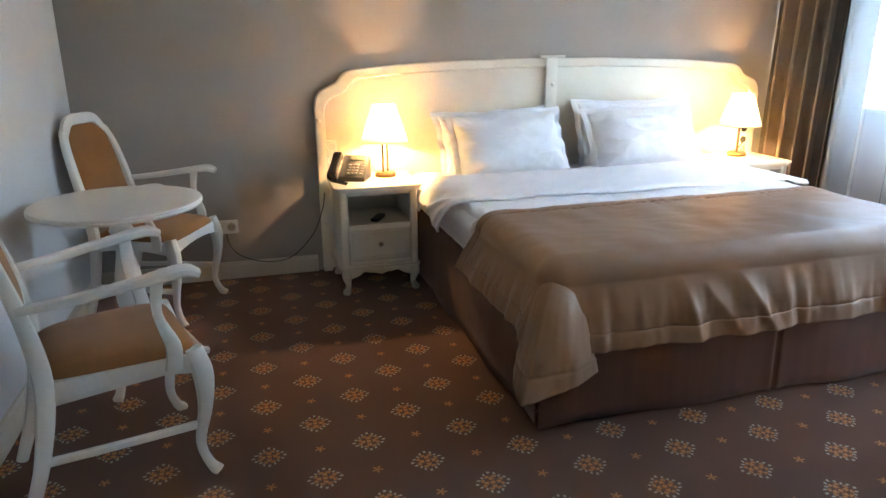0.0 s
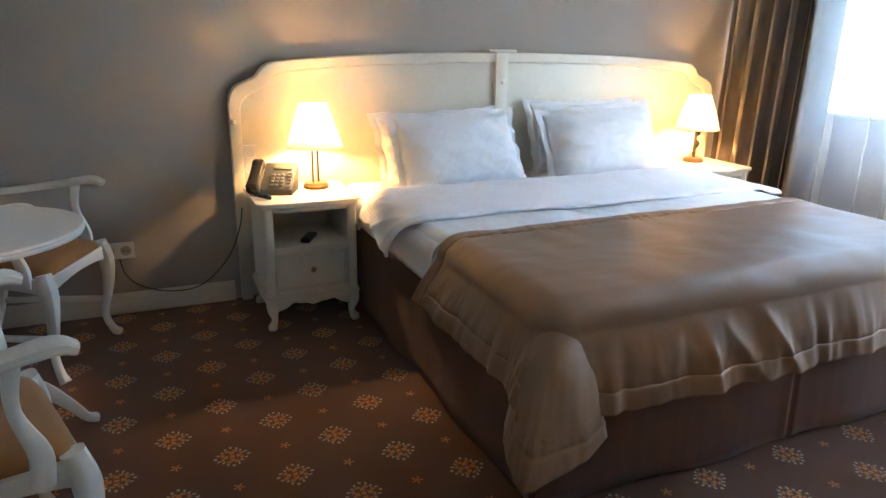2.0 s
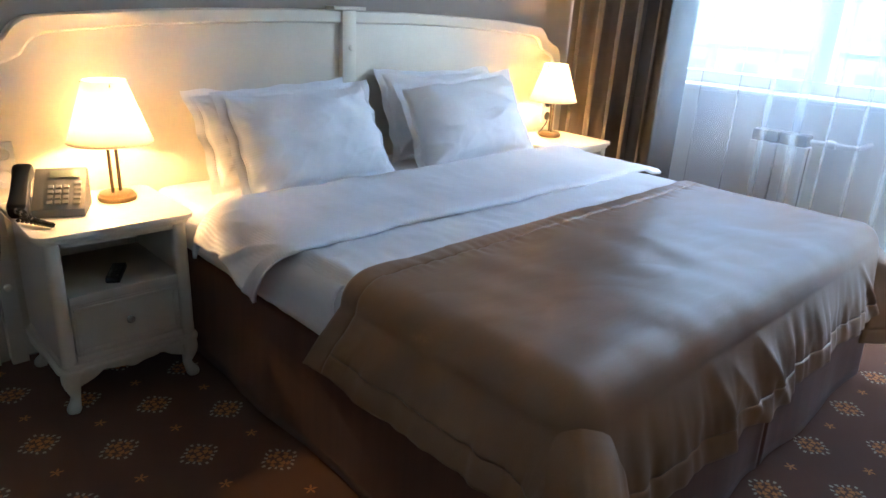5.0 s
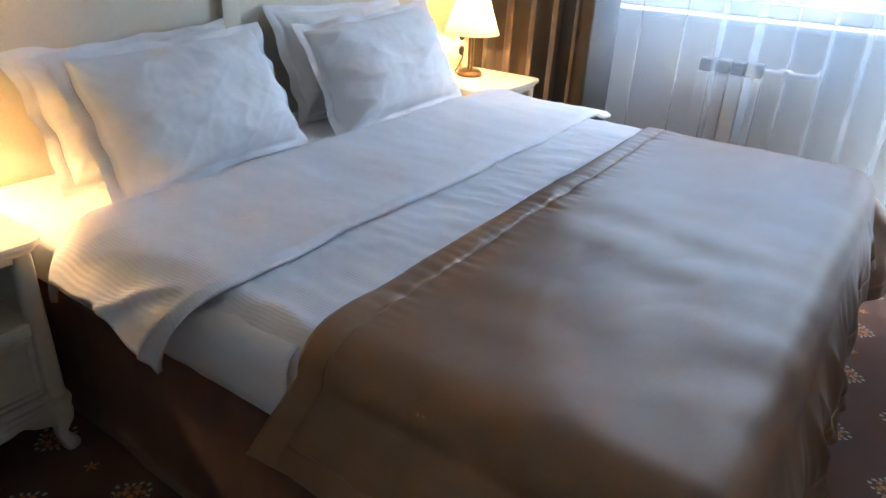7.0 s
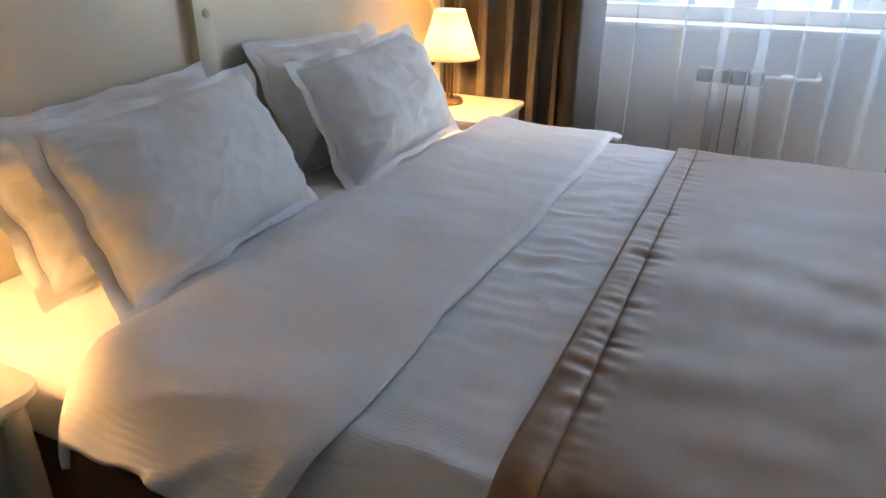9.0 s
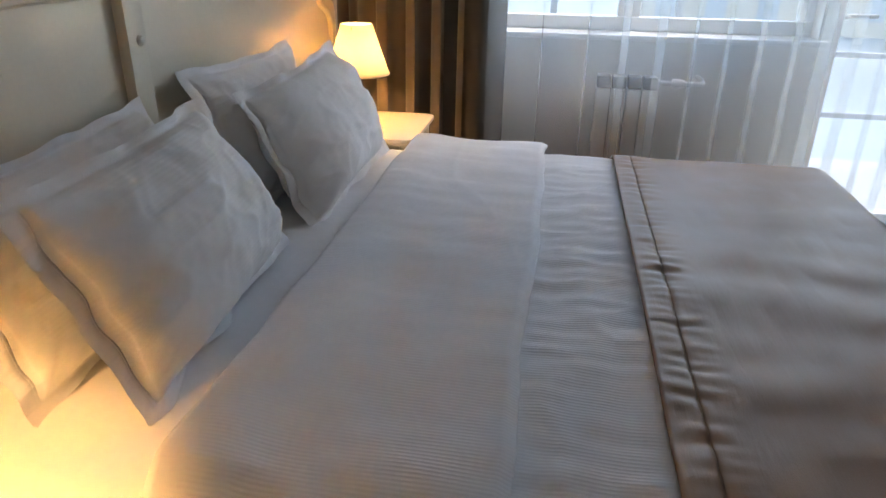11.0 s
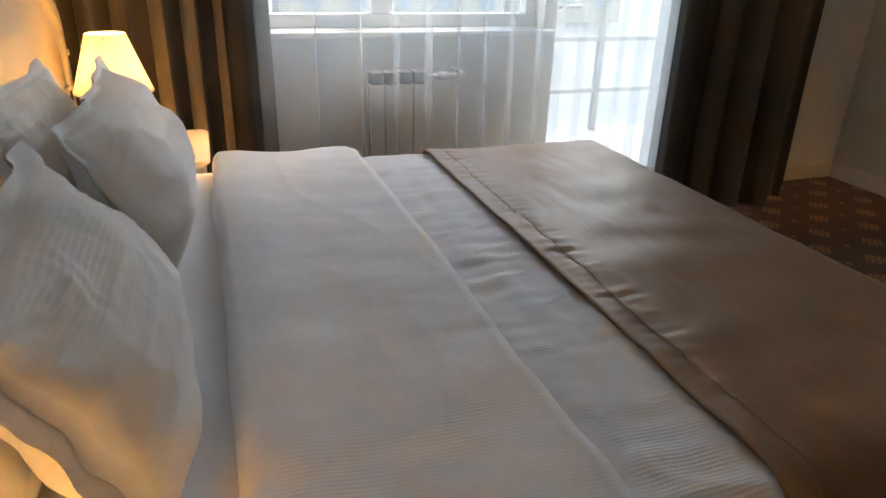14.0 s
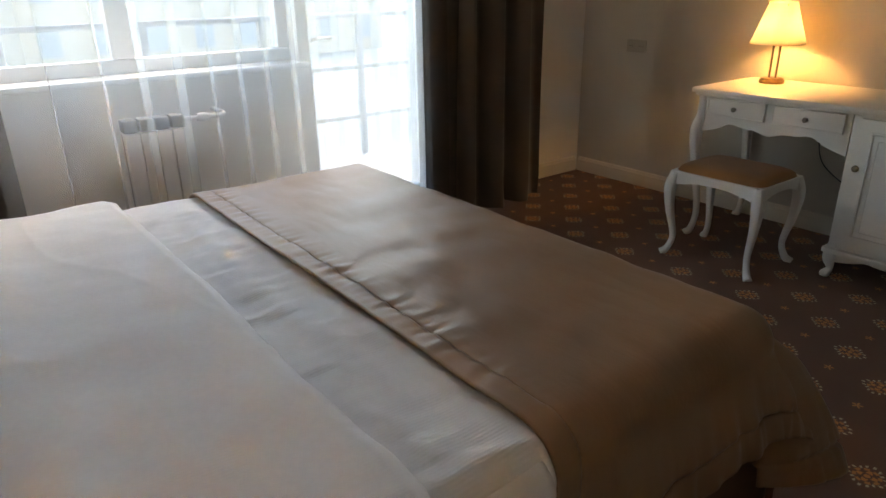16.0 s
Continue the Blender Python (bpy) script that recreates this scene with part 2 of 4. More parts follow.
# ---- mesh helpers ----
def mesh_object(name, verts, faces, material, parent=None, label="", smooth=True):
    me = bpy.data.meshes.new(name)
    me.from_pydata([tuple(v) for v in verts], [], faces)
    me.validate()
    bm = bmesh.new()
    bm.from_mesh(me)
    bmesh.ops.recalc_face_normals(bm, faces=bm.faces)
    for f in bm.faces:
        f.smooth = smooth
    for e in bm.edges:
        if len(e.link_faces) == 2 and e.calc_face_angle(0) > 0.6:
            e.smooth = False
    bm.to_mesh(me)
    bm.free()
    me.materials.append(material)
    ob = new(name, me)
    if parent is not None:
        ob.parent = parent
    if label:
        ob["label"] = label
    return ob


def part(name, bm, material, parent=None, label=""):
    bmesh.ops.recalc_face_normals(bm, faces=bm.faces)
    me = bpy.data.meshes.new(name)
    for f in bm.faces:
        f.smooth = True
    for e in bm.edges:
        if len(e.link_faces) == 2 and e.calc_face_angle(0) > 0.6:
            e.smooth = False
    bm.to_mesh(me)
    bm.free()
    me.materials.append(material)
    ob = new(name, me)
    if parent is not None:
        ob.parent = parent
    if label:
        ob["label"] = label
    return ob


def thing(name, label, category, m=None, group="", kind=""):
    ob = new(name)
    ob.empty_display_size = 0.1
    if m is not None:
        ob.matrix_basis = m
    return tagged(ob, label, category, group, kind)


def add_box(bm, x0, x1, y0, y1, z0, z1, bevel=0.0):
    vs = [bm.verts.new((x, y, z)) for x in (x0, x1) for y in (y0, y1) for z in (z0, z1)]
    fs = [bm.faces.new([vs[i] for i in q]) for q in ((0, 1, 3, 2), (4, 6, 7, 5), (0, 4, 5, 1), (2, 3, 7, 6), (0, 2, 6, 4), (1, 5, 7, 3))]
    if bevel:
        es = list({e for f in fs for e in f.edges})
        bmesh.ops.bevel(bm, geom=es, offset=bevel, segments=2, affect="EDGES", profile=0.6)
    return bm


def block(name, x0, x1, y0, y1, z0, z1, material, parent=None, label="", bevel=0.003):
    return part(name, add_box(bmesh.new(), x0, x1, y0, y1, z0, z1, bevel), material, parent, label)


def lathe(name, profile, material, parent=None, label="", seg=28, at=(0, 0, 0), m=None):
    """Turned about z: profile of (radius, height)."""
    verts, faces = [], []
    for r, z in profile:
        for i in range(seg):
            a = 2 * math.pi * i / seg
            v = Vector((at[0] + r * math.cos(a), at[1] + r * math.sin(a), at[2] + z))
            verts.append(m @ v if m is not None else v)
    for j in range(len(profile) - 1):
        for i in range(seg):
            p, q = j * seg + i, j * seg + (i + 1) % seg
            faces.append((p, q, q + seg, p + seg))
    if profile[0][0] > 0:
        faces.append(tuple(range(seg))[::-1])
    if profile[-1][0] > 0:
        faces.append(tuple(range((len(profile) - 1) * seg, len(profile) * seg)))
    return mesh_object(name, verts, faces, material, parent, label)


def smooth_line(points, steps=6):
    """A soft curve through the points (Catmull-Rom)."""
    pts = [Vector(p) for p in points]
    pts = [2 * pts[0] - pts[1]] + pts + [2 * pts[-1] - pts[-2]]
    out = []
    for i in range(1, len(pts) - 2):
        a, b, c, d = pts[i - 1:i + 3]
        for s in range(steps):
            t = s / steps
            out.append(0.5 * (2 * b + (c - a) * t + (2 * a - 5 * b + 4 * c - d) * t * t + (3 * b - a - 3 * c + d) * t ** 3))
    return out + [pts[-2]]


def loft(name, centres, halves, across, material, parent=None, label="", n=10, power=0.55, steps=5):
    """A bar of rounded-box section along a soft curve. halves: (half width along 'across', half depth) at each point."""
    line = smooth_line(centres, steps)
    size = smooth_line([(h[0], h[1], 0) for h in halves], steps)
    ax = Vector(across).normalized()
    verts, faces = [], []
    for i, p in enumerate(line):
        t = (line[min(i + 1, len(line) - 1)] - line[max(i - 1, 0)]).normalized()
        w = (ax - t * ax.dot(t)).normalized()
        u = t.cross(w)
        for s in range(n):
            a = 2 * math.pi * (s + 0.5) / n
            ca, sa = math.cos(a), math.sin(a)
            ca, sa = math.copysign(abs(ca) ** power, ca), math.copysign(abs(sa) ** power, sa)
            verts.append(p + w * ca * size[i].x + u * sa * size[i].y)
    for i in range(len(line) - 1):
        for s in range(n):
            a, b = i * n + s, i * n + (s + 1) % n
            faces.append((a, b, b + n, a + n))
    faces += [tuple(range(n))[::-1], tuple(range((len(line) - 1) * n, len(line) * n))]
    return mesh_object(name, verts, faces, material, parent, label)


def tube(name, points, radius, material, parent=None, label="", seg=8, steps=8):
    return loft(name, points, [(radius, radius)] * len(points), (0.31, 0.17, 0.93), material, parent, label, seg, 1.0, steps)


def sheet(name, fn, nu, nv, material, parent=None, label="", thick=0.0):
    """A surface fn(u, v), u and v from 0 to 1, with a thickness."""
    verts = [fn(i / nu, j / nv) for j in range(nv + 1) for i in range(nu + 1)]
    faces = [(j * (nu + 1) + i, j * (nu + 1) + i + 1, (j + 1) * (nu + 1) + i + 1, (j + 1) * (nu + 1) + i) for j in range(nv) for i in range(nu)]
    ob = mesh_object(name, verts, faces, material, parent, label)
    for e in ob.data.edges:
        e.use_edge_sharp = False
    if thick:
        md = ob.modifiers.new("thickness", "SOLIDIFY")
        md.thickness, md.offset = thick, 0
    return ob


def slab(name, outline, y0, y1, material, parent=None, label="", bevel=0.0, axis="y"):
    """An outline of (x, z) drawn out from y0 to y1 (or of (x, y) from z0 to z1, (y, z) from x0 to x1)."""
    bm = bmesh.new()
    put = {"y": lambda p, d: (p[0], d, p[1]), "z": lambda p, d: (p[0], p[1], d), "x": lambda p, d: (d, p[0], p[1])}[axis]
    f = bm.faces.new([bm.verts.new(put(p, y0)) for p in outline])
    g = bmesh.ops.extrude_face_region(bm, geom=[f])
    moved = [v for v in g["geom"] if isinstance(v, bmesh.types.BMVert)]
    bmesh.ops.translate(bm, verts=moved, vec=Vector(put((0, 0), y1)) - Vector(put((0, 0), y0)))
    if bevel:
        es = [e for e in bm.edges if any(len(q.verts) == len(outline) for q in e.link_faces) and len(e.link_faces) == 2]
        bmesh.ops.bevel(bm, geom=es, offset=bevel, segments=2, affect="EDGES", profile=0.6)
    return part(name, bm, material, parent, label)


def wob(x, y, z=0.0):
    return noise.noise(Vector((x, y, z)))


# ---- the room ----
def structure(ob, label):
    return tagged(ob, label, "", "", "structure")


structure(block("floor", XW - 0.2, XE + 0.2, YS - 0.2, YN + 0.2, -0.12, 0.0, CARPET, bevel=0), "dark brown carpet with beige and orange motifs")
structure(block("ceiling", XW - 0.2, XE + 0.2, YS - 0.2, YN + 0.2, ZC, ZC + 0.15, CEILING, bevel=0), "plain white painted ceiling")
structure(block("wall_north", XW - 0.2, XE + 0.2, YN, YN + 0.2, 0.002, ZC - 0.002, WALL_TAUPE, bevel=0), "taupe papered wall behind the bed")
structure(block("wall_west", XW - 0.2, XW, YS, YN - 0.002, 0.002, ZC - 0.002, WALL_PALE, bevel=0), "pale grey papered wall beside the chairs")
structure(block("wall_south", XW - 0.2, XE + 0.2, YS - 0.2, YS, 0.002, ZC - 0.002, WALL_CREAM, bevel=0), "cream papered wall behind the desk")

WY0, WY1, WZ0, WZ1 = -0.40, 1.50, 0.95, 2.42
DY0, DY1, DZ0 = -1.28, -0.46, 0.06
wall_e = bmesh.new()
for y0, y1, z0, z1 in ((YS, DY0, 0.002, ZC - 0.002), (DY0, DY1, 0.002, DZ0), (DY1, WY0, 0.002, WZ1), (WY0, WY1, 0.002, WZ0),
                       (WY1, YN - 0.002, 0.002, ZC - 0.002), (DY0, WY1, WZ1, ZC - 0.002)):
    add_box(wall_e, XE, XE + 0.28, y0, y1, z0, z1)
structure(part("wall_east", wall_e, WALL_EAST), "cream window wall with a window and balcony door")


def skirting(name, length, m):
    prof = [(0, 0), (0.022, 0), (0.022, 0.06), (0.018, 0.068), (0.018, 0.078), (0.010, 0.088), (0.008, 0.096), (0, 0.10)]
    ob = slab(name, prof, 0, length, TRIM)
    ob.data.transform(m)
    return structure(ob, "cream moulded skirting board")


skirting("baseboard_north", 1.24, pose(XW, YN, 0.003, 0, 0, -90))
skirting("baseboard_north_east", 0.22, pose(3.28, YN, 0.003, 0, 0, -90))
skirting("baseboard_west", YN - YS - 0.05, pose(XW, YS + 0.025, 0.003))
skirting("baseboard_south", XE - XW - 0.05, pose(XE - 0.025, YS, 0.003, 0, 0, 90))
skirting("baseboard_east", -YS + DY0 - 0.03, pose(XE, DY0, 0.003, 0, 0, 180))


def window_unit(name, y0, y1, z0, z1, mullions, label, sill):
    w = structure(thing(name, label, "window"), label)
    xa, xb, t = XE + 0.10, XE + 0.17, 0.065
    for nm, a, b, c, d in (("window_frame", y0, y1, z0, z0 + t), ("window_frame", y0, y1, z1 - t, z1),
                           ("window_frame", y0, y0 + t, z0 + t, z1 - t), ("window_frame", y1 - t, y1, z0 + t, z1 - t)):
        block(nm, xa, xb, a + 0.002, b - 0.002, c + 0.001, d - 0.001, PVC, w, bevel=0.006)
    edges = [y0 + t] + mullions + [y1 - t]
    for y in mullions:
        block("mullion", xa - 0.004, xb, y - 0.05, y + 0.05, z0 + t, z1 - t, PVC, w, bevel=0.006)
    for i in range(len(edges) - 1):
        a = edges[i] + (0.05 if i else 0)
        b = edges[i + 1] - (0.05 if i < len(edges) - 2 else 0)
        g = block("pane", xa + 0.03, xa + 0.04, a, b, z0 + t, z1 - t, GLASS, w, bevel=0)
        g.visible_shadow = False
    if sill:
        block("window_sill", XE - 0.05, XE + 0.10, y0 - 0.04, y1 + 0.04, z0 - 0.028, z0 - 0.002, PVC, w, bevel=0.01)
    return w


window_unit("window_1", WY0, WY1, WZ0, WZ1, [0.42], "white plastic framed window above the radiator", True)
door = window_unit("door_1", DY0, DY1, DZ0, WZ1, [], "white glazed balcony door with daylight behind", False)
hd = loft("door_handle", [(XE + 0.09, -0.53, 1.04), (XE + 0.05, -0.53, 1.05), (XE + 0.045, -0.56, 1.05), (XE + 0.045, -0.64, 1.05)],
          [(0.009, 0.009)] * 4, (0, 0, 1), PVC, door)


# ---- outside ----
structure(block("ground", -60, 240, -200, 200, -3.6, -3.4, GROUND, bevel=0), "pale ground far below the balcony")
structure(block("balcony_floor", XE + 0.28, XE + 1.45, -2.4, 2.4, -0.14, 0.03, SLAB, bevel=0.01), "pale concrete balcony slab")
rail = thing("balcony_railing", "grey steel balcony railing with thin bars", "railing")
for z in (0.34, 0.72, 1.10):
    block("rail", XE + 1.36, XE + 1.395, -2.4, 2.4, z - 0.018, z + 0.018, RAIL, rail, bevel=0.006)
for i in range(7):
    y = -2.37 + i * 0.79
    block("post", XE + 1.355, XE + 1.40, y - 0.022, y + 0.022, 0.03, 1.12, RAIL, rail, bevel=0.005)


def far_house(x, y, w, d, h, label):
    hs = thing("house", label, "house")
    block("wall", x, x + d, y - w / 2, y + w / 2, -3.4, h, PLASTER, hs, bevel=0)
    slab("roof", [(y - w / 2 - 0.5, h), (y + w / 2 + 0.5, h), (y + w / 2 - 1.5, h + 2.2), (y - w / 2 + 1.5, h + 2.2)], x - 0.4, x + d + 0.4, ROOF, hs, axis="x")
    for s in range(int((h + 3.4) // 3)):
        for i in range(int(w // 3)):
            yy = y - w / 2 + 1.6 + i * 3
            block("window", x - 0.04, x + 0.02, yy - 0.6, yy + 0.6, -2.5 + s * 3, -1.0 + s * 3, PANE_FAR, hs, bevel=0)
    return hs


far_house(38, 14, 18, 10, 3.2, "pale plastered house with a red-brown roof")
far_house(46, -16, 24, 10, 6.2, "long pale plastered house with rows of windows")


# ---- headboard ----
def headboard_edge(inset):
    cx = 1.72
    half = [(0.22, 0.02), (0.22, 0.55), (0.22, 1.00), (0.228, 1.045), (0.258, 1.085), (0.31, 1.108), (0.352, 1.128), (0.378, 1.162),
            (0.415, 1.188), (0.48, 1.200), (0.75, 1.222), (1.05, 1.236), (1.40, 1.245)]
    pts = [(p.x, p.y) for p in smooth_line([(a, b, 0) for a, b in half[2:]], 4)]
    left = [half[0]] + pts
    out = []
    for i, (x, z) in enumerate(left):
        out.append((cx - (cx - x) * (1 - inset / 1.5), z - inset * (1.0 if i else -1)))
    return out + [(2 * cx - x, z) for x, z in out[::-1]]


hb = thing("headboard", "wide cream lacquered headboard with an arched top", "headboard")
slab("board", headboard_edge(0.0), 1.752, 1.778, CREAM, hb, bevel=0.004)
outer, inner = headboard_edge(0.0), headboard_edge(0.055)
verts, faces = [], []
rim = list(zip(outer[1:-1], inner[1:-1]))
prof = [(0.0, 1.752), (0.02, 1.738), (0.12, 1.732), (0.86, 1.732), (0.95, 1.737), (1.0, 1.7525)]
for (ox, oz), (ix, iz) in rim:
    for f, y in prof:
        verts.append((ox + (ix - ox) * f, y, oz + (iz - oz) * f))
npf = len(prof)
for i in range(len(rim) - 1):
    for j in range(npf - 1):
        faces.append((i * npf + j, i * npf + j + 1, (i + 1) * npf + j + 1, (i + 1) * npf + j))
mesh_object("border", verts, faces, CREAM, hb)
for x0, x1 in ((0.2205, 0.2745), (3.1655, 3.2195)):
    block("leg", x0, x1, 1.733, 1.752, 0.004, 1.0, CREAM, hb, bevel=0.004)
block("post", 1.640, 1.714, 1.722, 1.752, 0.3, 1.246, CREAM, hb, bevel=0.005)
block("post_cap", 1.590, 1.760, 1.712, 1.776, 1.247, 1.262, CREAM, hb, bevel=0.004)
for x, z in ((0.237, 0.915), (0.247, 0.30), (1.684, 1.09), (3.2, 0.915)):
    lathe("bolt_cap", [(0.013, 0), (0.013, 0.004), (0.009, 0.009), (0.0, 0.011)], CREAM, hb, m=pose(x, 1.7325 if x != 1.684 else 1.7225, z, 90), seg=16)
for cx in (0.30, 3.14):
    block("socket_plate", cx - 0.035, cx + 0.035, 1.735, 1.752, 0.645, 0.80, SOCKET_WHITE, hb, "white socket plate", bevel=0.006)
    for z in (0.685, 0.76):
        lathe("socket", [(0.024, 0), (0.024, 0.004), (0.020, 0.004), (0.018, 0.001), (0.0, 0.001)], RECESS_DARK if cx > 1 else SOCKET_WHITE, hb, m=pose(cx, 1.7348, z, 90), seg=20)


# ---- bed ----
bed = thing("bed", "wide double bed with a brown pleated skirt", "bed")
block("base", BX0 + 0.03, BX1 - 0.03, BY0 + 0.03, BY1 - 0.02, 0.06, 0.36, SKIRT, bed)
bm = add_box(bmesh.new(), BX0 + 0.01, BX1 - 0.01, BY0 + 0.01, BY1 - 0.01, 0.362, 0.560, 0.045)
part("mattress", bm, WHITE, bed, "white fitted mattress")


def skirt_panel(p, q, zt, pleats, seed, out):
    p, q = Vector(p), Vector(q)
    ln = (q - p).length

    def fn(u, v):
        s = u * ln
        z = zt * (1 - v) + 0.012 * v
        w = 0.010 * v * math.sin(s * 9 + seed) + 0.007 * v * wob(s * 6, seed)
        for c in pleats:
            d = abs(s - c)
            w -= (0.022 * math.exp(-(d / 0.006) ** 2) - 0.006 * math.exp(-(d / 0.035) ** 2)) * (0.3 + v)
        z += 0.008 * v * wob(s * 4, seed + 3)
        b = p.lerp(q, u) + Vector(out) * (w + 0.012 + 0.018 * v)
        return (b.x, b.y, z)
    return sheet("skirt", fn, 160, 10, SKIRT, bed, thick=0.003)


skirt_panel((BX0, BY1 - 0.03, 0), (BX0, BY0, 0), 0.43, [], 1.0, (-1, 0, 0))
skirt_panel((BX0 - 0.03, BY0, 0), (BX1 + 0.03, BY0, 0), 0.43, [1.01], 2.0, (0, -1, 0))
skirt_panel((BX1, BY0, 0), (BX1, BY1 - 0.03, 0), 0.43, [0.95], 3.0, (1, 0, 0))


# ---- bedclothes ----
def drape(a, corner_x, sign, top, roll):
    """Carry a width a past the bed's edge down its side; returns x and z."""
    if a <= 0:
        return corner_x + sign * a, top
    ang = min(a / roll, math.pi / 2)
    x = corner_x + sign * roll * math.sin(ang)
    z = top - roll * (1 - math.cos(ang)) - max(a - roll * math.pi / 2, 0)
    return x, z


def fitted_sheet(u, v):
    w = -0.16 + u * (BX1 - BX0 + 0.32)
    y = 0.525 + v * (BY1 - 0.535)
    if w < (BX1 - BX0) / 2:
        x, z = drape(-w + 0.03, BX0 + 0.03, -1, 0.582, 0.05)
    else:
        x, z = drape(w - (BX1 - BX0) + 0.03, BX1 - 0.03, 1, 0.582, 0.05)
    z += 0.004 * wob(x * 5, y * 9) + 0.003 * wob(x * 2, y * 26, 4)
    return (x, y, z)


tagged(sheet("bed_sheet", fitted_sheet, 90, 90, WHITE, thick=0.003), "smooth white cotton sheet tucked over the mattress", "sheet")


def duvet(u, v):
    y = BY0 + 0.08 + v * 1.34
    over = 0.17 * min(1.0, max(0.0, (y - 0.42) / 0.05)) - 0.05
    w = -over + u * (BX1 - BX0 + 2 * over)
    top = 0.600 - 0.012 * min(1.0, max(0.0, (0.46 - y) / 0.1)) + 0.014 * min(1, max(0, (y - 0.9) / 0.3))
    if w < (BX1 - BX0) / 2:
        x, z = drape(-w + 0.07, BX0 + 0.07, -1, top, 0.07)
    else:
        x, z = drape(w - (BX1 - BX0) + 0.07, BX1 - 0.07, 1, top, 0.07)
    bul = 0.010 * wob(x * 2.2, y * 2.4, 7) + 0.005 * wob(x * 2.5, y * 15, 1) + 0.003 * wob(x * 22, y * 6, 1)
    if 0.45 < y < 0.85:
        bul += 0.0025 * wob(x * 26, y * 5, 3) + 0.004 * wob(x * 13 + y * 5, y * 9, 13)
        bul += 0.005 * max(0, 1 - 2.2 * abs(wob(x * 7 + y * 1.5, y * 3 - x, 41))) ** 2.5
    return (x, y, z + bul)


duvet_thing = thing("duvet", "white ribbed cotton duvet with its end folded back", "duvet")
sheet("cover", duvet, 260, 110, WHITE_RIB, duvet_thing, thick=0.012)


def duvet_fold(u, v):
    """The turned-back end: v from the rolled edge near the pillows down to the free hem."""
    f = v
    over = 0.135 + 0.060 * f ** 2.5 + 0.016 * math.sin(f * 9.0 + 0.6) * (1 - f)
    w = -over + u * (BX1 - BX0 + 0.14 + over)
    fall = min(1.0, max(0.0, 0.06 - w) / 0.24)
    hem = 0.745 + 0.018 * wob(u * 5, 2.0) + 0.006 * wob(u * 16, 2.0) + 0.06 * fall ** 1.4
    back = 1.235 + 0.012 * wob(u * 6, 5.0) - 0.05 * fall
    y = back + (hem - back) * f
    top = 0.632 + 0.014 * math.exp(-((f - 0.12) / 0.16) ** 2) - 0.006 * f
    if f < 0.1:
        a = (0.1 - f) / 0.1
        y = back - 0.012 + 0.03 * math.sin(a * math.pi / 2)
        top = 0.643 - 0.062 * a * a
    if f > 0.96:
        top -= 0.010 * (f - 0.96) / 0.04
    if w < (BX1 - BX0) / 2:
        x, z = drape(-w + 0.06, BX0 + 0.06, -1, top, 0.16)
        if w < 0.06:
            g = min(1, (0.06 - w) / 0.14)
            crease = 1 - 2 * abs(wob(y * 7 + w * 5, w * 2.5 - y * 2, 3))
            z += g * (0.012 * wob(y * 12, w * 3, 3) + 0.010 * max(0, crease) ** 3)
            x -= g * (0.012 * wob(y * 9 + w * 6, w * 4, 9) + 0.016 * max(0, crease) ** 3)
    else:
        e = w - (BX1 - BX0)
        x, z = BX0 + w, top - (0.035 * (e / 0.14) if e > 0 else 0)
        if e > 0:
            z -= 0.018 * (1 - f) + 0.01 * wob(y * 9, e * 7)
    long_fold = 1 - 2 * abs(wob(x * 1.4 + y * 2.5, y * 3.5 - x * 1.1, 31))
    z += 0.009 * wob(x * 2.6, y * 3.1, 11) + 0.004 * wob(x * 8, y * 4, 2) + 0.002 * wob(x * 20, y * 9, 2) + 0.0025 * max(0, long_fold) ** 3
    return (x, y, z)


sheet("turnback", duvet_fold, 200, 100, WHITE_RIB, duvet_thing, thick=0.014)

SIDE, FOOT, HEAD = 0.235, 0.285, 0.508
SX0, SX1, SY0 = BX0 - 0.005, BX1 + 0.005, BY0 - 0.005


